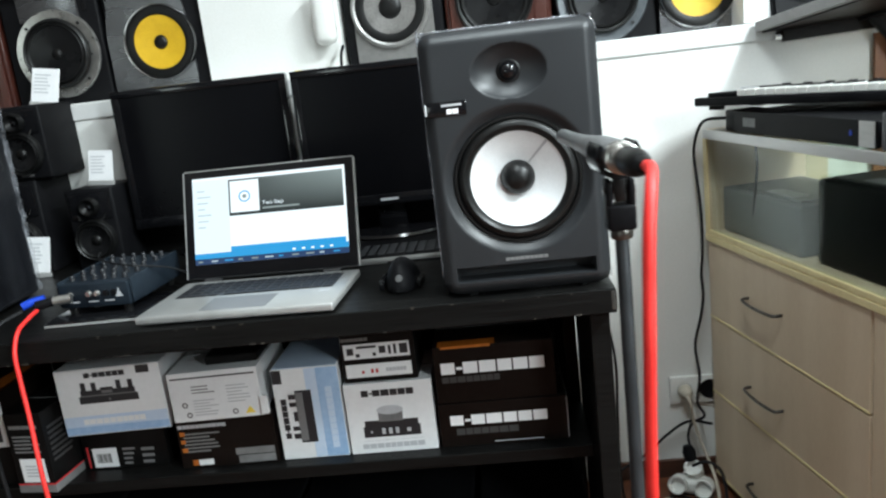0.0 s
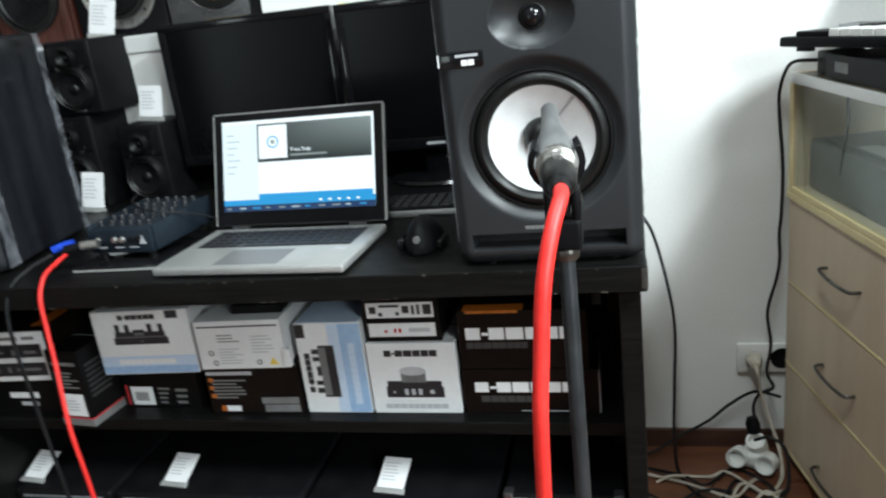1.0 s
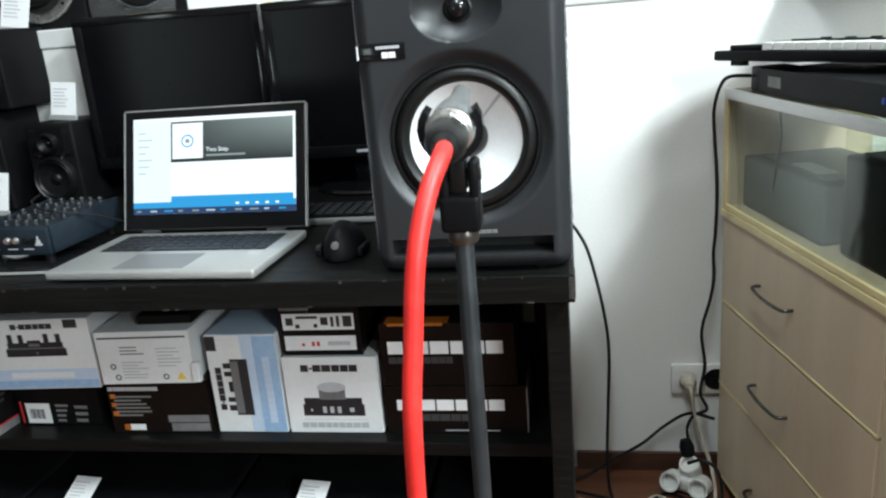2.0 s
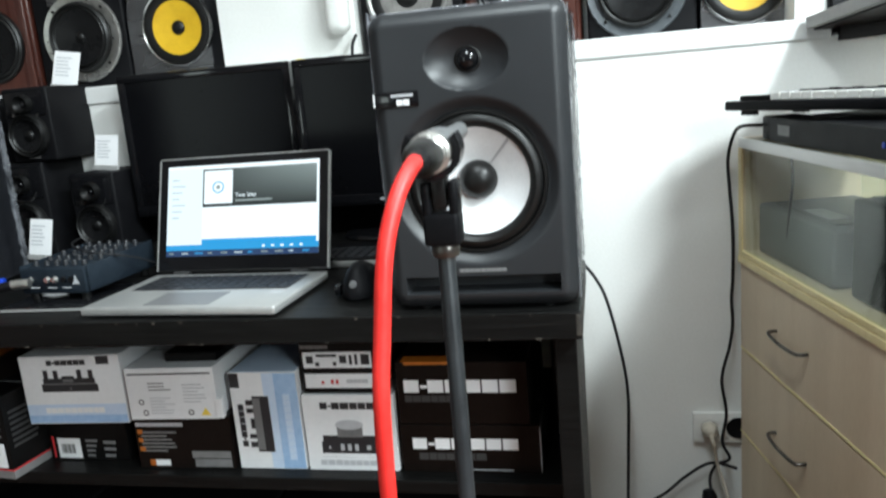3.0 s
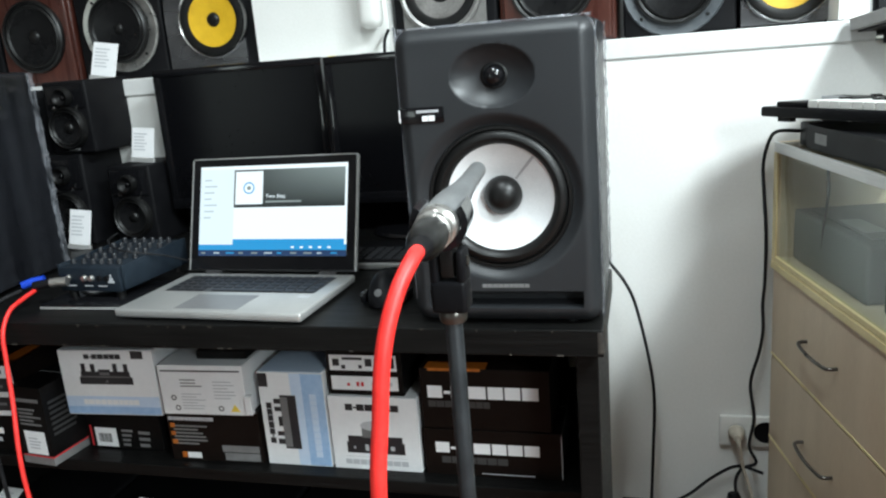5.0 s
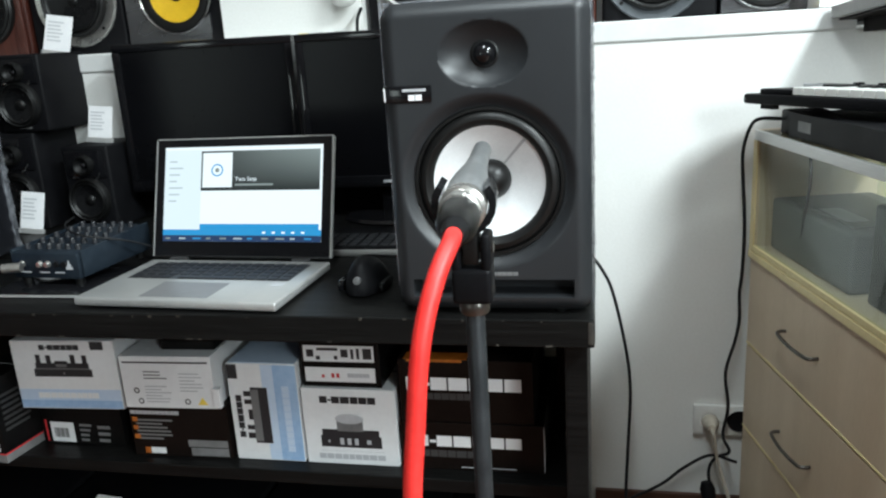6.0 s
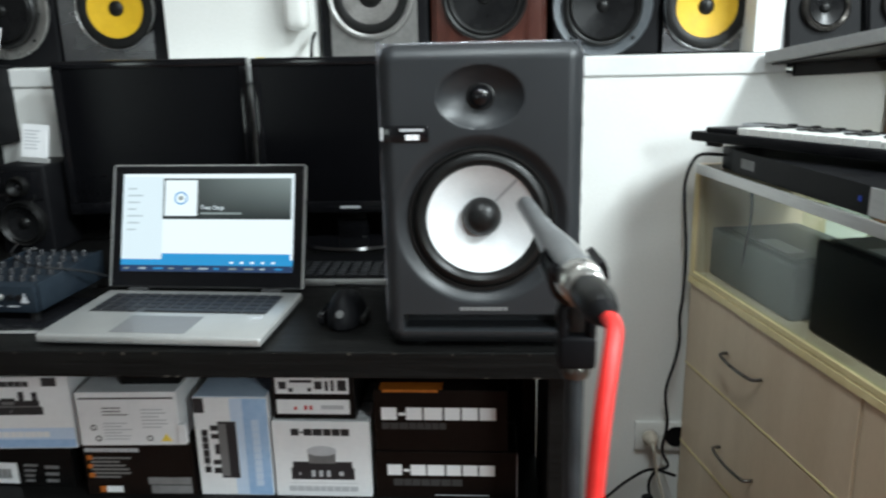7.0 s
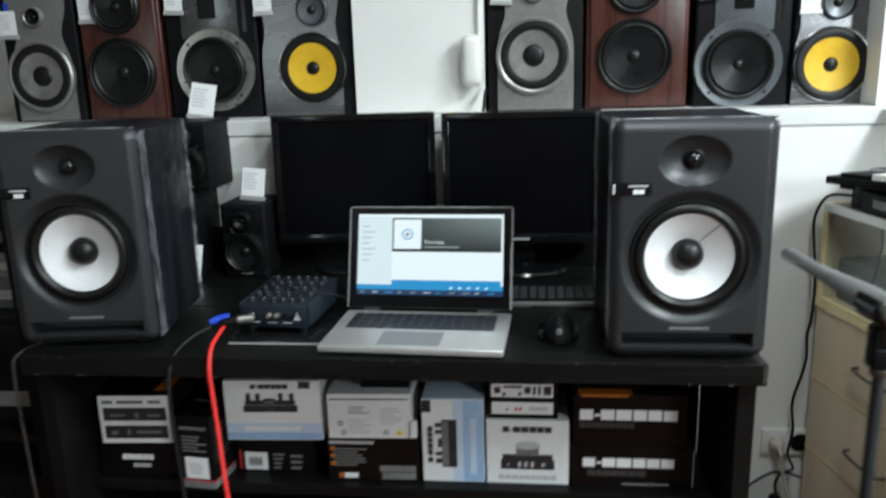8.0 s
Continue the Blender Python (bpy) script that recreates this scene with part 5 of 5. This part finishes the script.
for z0, z1, hz in ((0.3985, 0.592, 0.497), (0.1955, 0.393, 0.280), (FZ + 0.022, 0.190, 0.030)):
    dr = part("drawer", slab(0.0, CL - 0.004, 0.0, 0.019, z0, z1, 0.0012), MAPLE, cab, "pale maple drawer front")
    part("edging", slab(0.0, CL - 0.004, -0.0012, 0.002, z0 - 0.001, z0 + 0.003), EDGE, dr)
    s0, s1 = 0.188, 0.322
    part("handle", tube([(s0, 0.002, hz), (s0, -0.012, hz), (s0 + 0.012, -0.020, hz - 0.001), ((s0 + s1) / 2, -0.024, hz - 0.002), (s1 - 0.012, -0.020, hz - 0.001), (s1, -0.012, hz), (s1, 0.002, hz)], 0.0036, 10, 6), DARKMETAL, dr, "slim curved metal handle", smooth=True)
for s in (0.02, CL - 0.03):
    part("foot", slab(s, s + 0.03, 0.04, 0.08, FZ - 0.006, FZ + 0.02), BLACK, cab)
for s in (0.02, CL - 0.03):
    part("foot", slab(s, s + 0.03, CD - 0.08, CD - 0.04, FZ - 0.006, FZ + 0.02), BLACK, cab)
unit = thing("cupboard", CAB @ pose(CL + 0.002, 0, 0), "pale maple cupboard standing next to the drawers", "cabinet")
part("carcass", slab(0.0, 0.52, 0.020, CD, FZ - 0.006, 0.592, 0.001), MAPLE, unit)
part("door", slab(0.002, 0.518, 0.0, 0.019, FZ + 0.02, 0.592, 0.0012), MAPLE, unit, "pale maple door")
# goods behind the glass
for s0, s1, d0, d1, z1, m, lab in ((0.022, 0.345, 0.03, 0.235, 0.728, CASEGREY, "grey equipment box behind the cabinet glass"), (0.385, 0.60, 0.04, 0.23, 0.790, BLACK, "black equipment box behind the cabinet glass"), (0.63, 0.98, 0.05, 0.23, 0.76, BLACK, "black equipment unit behind the cabinet glass")):
    g = thing("equipment_box", CAB @ pose((s0 + s1) / 2, (d0 + d1) / 2, 0.620), lab, "equipment", "goods in the case")
    sw, dw, hh = (s1 - s0) / 2, (d1 - d0) / 2, z1 - 0.620
    part("body", slab(-sw, sw, -dw, dw, 0, hh, 0.008, seg=3), m, g, smooth=True)
    part("top_panel", slab(-sw * 0.8, sw * 0.8, -dw * 0.8, dw * 0.6, hh, hh + 0.004, 0.0015), CASEGREY, g)
    part("paper_label", slab(-sw * 0.1, sw * 0.55, -dw * 0.72, -dw * 0.35, hh + 0.004, hh + 0.0046), PALEINK, g)
# rack unit and keyboard on the cabinet
rk = thing("rack_unit", CAB @ pose(0.13, 0.012, 0.8665), "black rack-mount unit with a small pale label on the cabinet", "equipment")
part("chassis", slab(0.0, 0.46, 0.004, 0.25, 0.002, 0.046, 0.002), BLACK, rk)
part("front_panel", slab(-0.004, 0.464, -0.002, 0.004, 0.001, 0.047, 0.001), BLACK, rk)
part("label", slab(0.035, 0.085, -0.0028, -0.002, 0.015, 0.034), GREYINK, rk)
part("indicator", slab(0.395, 0.400, -0.004, -0.002, 0.02, 0.028), BLUE, rk)
part("ear", slab(0.42, 0.46, -0.004, -0.0021, 0.002, 0.046, 0.001), ALU, rk, "pale metal rack ear")
ad = thing("power_adapter", CAB @ pose(0.065, 0.02, 0.8665), "small black power adapter at the rack unit's end", "adapter")
part("block", slab(0.0, 0.055, 0.0, 0.07, 0.0, 0.046, 0.004), BLACK, ad, smooth=True)
sb = thing("connector_box", CAB @ pose(0.61, 0.005, 0.8665), "silver connector box with a round black socket on the cabinet", "equipment")
part("case", slab(0.0, 0.09, 0.0, 0.12, 0.0, 0.062, 0.003), SILVER, sb)
part("socket", shifted(turned([(0, -0.004), (0.013, -0.004), (0.015, -0.001), (0.015, 0.002)], 24), 0.03, 0, 0.035), BLACK, sb)
part("switch", slab(0.022, 0.038, -0.002, 0.001, 0.006, 0.014), BLUE, sb)
synth = thing("keyboard_synth", pose(0.447, 0.575, 0.9335, -3, 0, -54), "black music keyboard with white keys lying across the rack unit", "keyboard")
part("body", slab(0.0, 0.55, -0.035, 0.150, 0.001, 0.020, 0.004, seg=2), BLACK, synth, smooth=True)
part("end_block", slab(0.030, 0.105, -0.026, 0.0795, 0.0195, 0.030, 0.003), BLACK, synth, smooth=True)
part("panel", slab(0.030, 0.55, 0.0865, 0.148, 0.0195, 0.036, 0.004), BLACK, synth, "black control panel", smooth=True)
part("rear_trim", slab(0.035, 0.545, 0.0815, 0.0860, 0.0200, 0.0365, 0.0012), PALEINK, synth, "pale strip above the keys")
wk = bk = None
for i in range(18):
    m = pose(0.108 + 0.0232 * i, -0.030, 0.0205)
    if wk is None:
        wk = part("white_key", slab(0.0006, 0.0226, 0.0, 0.1105, 0.0, 0.014, 0.0012, seg=1), IVORY, synth, at=m)
    else:
        share("white_key", wk, synth, m)
    if i % 7 in (0, 1, 3, 4, 5):
        m = pose(0.108 + 0.0232 * (i + 1), -0.020, 0.0345)
        if bk is None:
            bk = part("black_key", slab(-0.006, 0.006, 0.044, 0.0985, 0.0, 0.004, 0.0012, seg=1), GLOSS, synth, at=m)
        else:
            share("black_key", bk, synth, m)
for i in range(5):
    part("slider", slab(0.12 + 0.05 * i, 0.13 + 0.05 * i, 0.11, 0.13, 0.0355, 0.040, 0.001), BLACK, synth)
for x, y in ((0.03, -0.02), (0.03, 0.12), (0.50, -0.02), (0.50, 0.12)):
    part("foot", slab(x, x + 0.03, y, y + 0.015, -0.008, 0.0012), RUBBER, synth)

# ---- shelf on the side wall with loudspeakers ----
LEAN = pose(0.603, 0.668, 1.084, -8, 0, 20)
sh = thing("wall_shelf", LEAN, "pale grey shelf board tilted up on a dark metal bracket", "shelf")
part("board", slab(0.0, 0.56, -0.42, 0.012, 0.0, 0.024, 0.002), SHELFGREY, sh)
part("rear_board", slab(0.105, 0.56, 0.0122, 0.13, 0.0, 0.024, 0.002), SHELFGREY, sh)
# thin dark brown sheet over the pale board's lower face
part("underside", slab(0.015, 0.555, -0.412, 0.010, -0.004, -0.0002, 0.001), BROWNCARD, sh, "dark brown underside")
# made-up dark strip that hides the lit wall behind the board
part("gap_cover", slab(0.0, 0.50, -0.008, 0.008, 0.0, 0.046, 0.001), BROWNCARD, sh, "dark strip added to cover a bright gap under the board", at=LEAN.inverted() @ pose(0.665, 0.690, 1.054, 0, -2, 0))
br = part("bracket", slab(0.22, 0.245, -0.38, 0.0, -0.012, -0.0045, 0.002), BLACK, sh, "dark metal bracket")
part("brace", tube([(0.232, -0.09, -0.010), (0.270, -0.10, -0.06), (0.32, -0.11, -0.15)], 0.010, 8, 2), BLACK, br)
bd = thing("wall_board", pose(0.872, 0.690, 0.70), "plain brown board leaning on the wall under the shelf", "board")
part("board", slab(0.0, 0.42, -0.006, 0.006, 0.0, 0.35, 0.001), TERRA, bd)
for y, xx, lab in ((-0.01, 0.052, "black loudspeaker standing on the tilted wall shelf"), (-0.05, 0.225, "black loudspeaker with a grey ring at the shelf's far end")):
    s = thing("shelf_speaker", LEAN @ pose(xx + 0.080, y, 0.0245, 0, 0, -18), lab, "loudspeaker", "loudspeakers on the wall shelf")
    part("cabinet", slab(-0.080, 0.080, 0.0, 0.13, 0, 0.31, 0.006), BLACK, s)
    part("front_plate", waist_plate(-0.074, 0.074, 0.004, 0.305, -0.006, 0.001, 0.012, 0.19), BLACK, s)
    driver(s, 0, 0.085, -0.006, 0.050, DARKCONE, DARKMETAL, 0.036, cap=0.012)
    driver(s, 0, 0.235, -0.006, 0.022, DARKCONE, DARKMETAL, 0.014, "tweeter", 0.007, ring=0.005)

# ---- socket, plugs and cables by the wall ----
so = thing("wall_socket", pose(0.423, 0.6995, 0.190), "white double wall socket with one plug in it", "socket")
part("plate", slab(-0.060, 0.075, -0.011, 0.0, -0.038, 0.038, 0.003), IVORY, so, smooth=True)
part("insert", shifted(turned([(0.026, -0.012), (0.022, -0.0125), (0.021, -0.011)], 28), -0.024, 0, 0), IVORY, so, smooth=True)
part("insert", shifted(turned([(0, -0.0115), (0.022, -0.0115), (0.026, -0.013), (0.027, -0.011)], 28), 0.042, 0, 0), BLACK, so, "dark open socket", smooth=True)
wp = thing("wall_plug", pose(0.400, 0.688, 0.188), "beige mains plug in the wall socket with hanging lead", "plug")
part("plug_body", turned([(0, -0.036), (0.009, -0.034), (0.013, -0.022), (0.019, -0.010), (0.019, -0.001)], 24), PALECABLE, wp, smooth=True)
part("lead", tube([(0.0, -0.034, 0.0), (0.004, -0.045, -0.02), (0.012, -0.035, -0.07), (0.028, -0.04, -0.13), (0.048, -0.07, -0.20), (0.045, -0.13, -0.240), (0.01, -0.20, -0.243)], 0.0042, 8, 8), PALECABLE, wp, smooth=True)
ps = thing("power_strip", pose(0.392, 0.610, FZ, 0, 0, -25), "white round multi-socket adapter on the floor", "power strip")
part("body", slab(-0.030, 0.030, -0.026, 0.030, 0.004, 0.046, 0.012, seg=3), IVORY, ps, smooth=True)
for x, y, z, tilt in ((-0.030, -0.030, 0.034, 70), (0.034, -0.022, 0.030, 75), (0.004, 0.004, 0.060, 35)):
    cup = turned([(0.0, 0.004), (0.017, 0.004), (0.0185, 0.018), (0.0225, 0.019), (0.0235, 0.016), (0.0235, -0.022), (0.018, -0.026), (0, -0.026)], 26, axis="z")
    part("outlet", cup, IVORY, ps, "round white socket", smooth=True, at=pose(x, y, z, tilt, 0, 0))
part("plug", turned([(0.016, -0.005), (0.0175, 0.018), (0.012, 0.034), (0, 0.036)], 20, axis="z"), BLACK, ps, "black plug", smooth=True, at=pose(-0.006, 0.018, 0.086, -10, -14, 0))
part("foot", slab(-0.02, 0.02, -0.02, 0.022, 0.0, 0.005), BLACK, ps)


def cord(name, pts, r, m, label, steps=8):
    t = thing(name, pose(0, 0, 0), label, "cable", "cables by the wall")
    part("cord", tube(down([tuple(p) for p in pts]), r, 8, steps), m, t, smooth=True)


cord("black_cable", [(0.070, 0.40, 0.709), (0.096, 0.50, 0.709), (0.108, 0.57, 0.680), (0.124, 0.60, 0.630), (0.152, 0.60, 0.590), (0.176, 0.60, 0.535), (0.203, 0.60, 0.410), (0.214, 0.60, 0.320), (0.210, 0.60, 0.200), (0.205, 0.58, 0.080), (0.215, 0.55, 0.010), (0.26, 0.47, 0.006), (0.34, 0.44, 0.006)], 0.0036, CABLE, "black cable hanging from the loudspeaker to the floor")
cl = [CAB @ Vector(p) for p in ((0.075, 0.018, 0.895), (0.045, -0.015, 0.893), (0.012, -0.020, 0.870), (-0.012, -0.022, 0.820), (-0.004, -0.022, 0.760), (0.010, -0.022, 0.700), (0.016, -0.022, 0.640), (0.012, -0.022, 0.560), (-0.002, -0.020, 0.510), (0.004, -0.020, 0.455), (-0.004, -0.024, 0.400), (-0.010, -0.040, 0.330))]
cord("black_cable", cl + [(0.435, 0.665, 0.26), (0.425, 0.66, 0.20), (0.440, 0.655, 0.165), (0.410, 0.655, 0.150), (0.395, 0.65, 0.12), (0.40, 0.62, 0.08)], 0.0038, CABLE, "black mains lead running down the cabinet's corner")
cord("black_cable", [(0.450, 0.62, 0.16), (0.40, 0.665, 0.150), (0.345, 0.675, 0.115), (0.300, 0.680, 0.075), (0.262, 0.675, 0.055), (0.225, 0.66, 0.045), (0.140, 0.60, 0.03), (0.06, 0.55, 0.065)], 0.0038, CABLE, "black lead slung along the wall to the desk")
# added cord that imitates a hanging cable's reflection in the glass
cord("black_cable", [CAB @ Vector(p) for p in ((0.178, 0.030, 0.838), (0.180, 0.032, 0.79), (0.170, 0.030, 0.72), (0.158, 0.034, 0.66), (0.165, 0.040, 0.6265), (0.21, 0.06, 0.6255))], 0.0030, CABLE, "thin black cord put inside the glazed case for a reflection")
cord("black_cable", [(0.385, 0.57, 0.085), (0.415, 0.555, 0.10), (0.445, 0.54, 0.085), (0.452, 0.52, 0.045), (0.44, 0.49, 0.012), (0.40, 0.46, 0.006)], 0.0038, CABLE, "black lead from the power strip lying on the floor")
rnd = random.Random(5)
for i in range(10):
    pts = [(0.14 + rnd.uniform(-0.02, 0.03), 0.30 + 0.032 * i, 0.006)]
    for k in range(1, 5):
        pts.append((0.14 + 0.066 * k + rnd.uniform(-0.015, 0.015), 0.36 + 0.02 * i + rnd.uniform(-0.07, 0.07), 0.006 + 0.005 * ((i + k) % 3)))
    pts.append((0.435 + rnd.uniform(-0.02, 0.01), 0.44 + rnd.uniform(-0.05, 0.06), 0.014))
    cord("beige_cable", pts, 0.0036, PALECABLE if i % 3 else CABLE, "tangled cable lying on the wooden floor")

# ---- rack at the desk's other end ----
rack = thing("equipment_rack", pose(-1.62, 0.30, 0), "dark open rack holding equipment beyond the desk", "rack")
for x in (-0.27, 0.27):
    for y in (-0.18, 0.33):
        part("post", slab(x - 0.015, x + 0.015, y - 0.015, y + 0.015, FZ, 1.05, 0.002), BLACK, rack)
for z in (0.15, 0.45, 0.72):
    part("tray", slab(-0.254, 0.254, -0.194, 0.344, z, z + 0.02, 0.002), DESK, rack)
for i, (z, h, m) in enumerate(((0.741, 0.07, GREYGEAR), (0.812, 0.055, PALESILVER), (0.868, 0.08, BLACK), (0.471, 0.12, BLACK), (0.171, 0.16, BLACK))):
    g = thing("stacked_unit", pose(-1.62, 0.17, z), "stacked audio unit with a pale front strip in the rack", "equipment", "units in the rack")
    part("case", slab(-0.23, 0.23, 0.0, 0.30, 0.0, h, 0.003), m, g)
    part("front_strip", slab(-0.20, 0.21, -0.003, 0.0, h * 0.3, h * 0.6, 0.001), ALU if i < 2 else GREYINK, g)
    for k in range(5):
        part("knob", shifted(turned([(0.008, 0.0), (0.008, -0.012), (0, -0.013)], 14), -0.15 + 0.07 * k, -0.002, h * 0.75), BLACK, g)
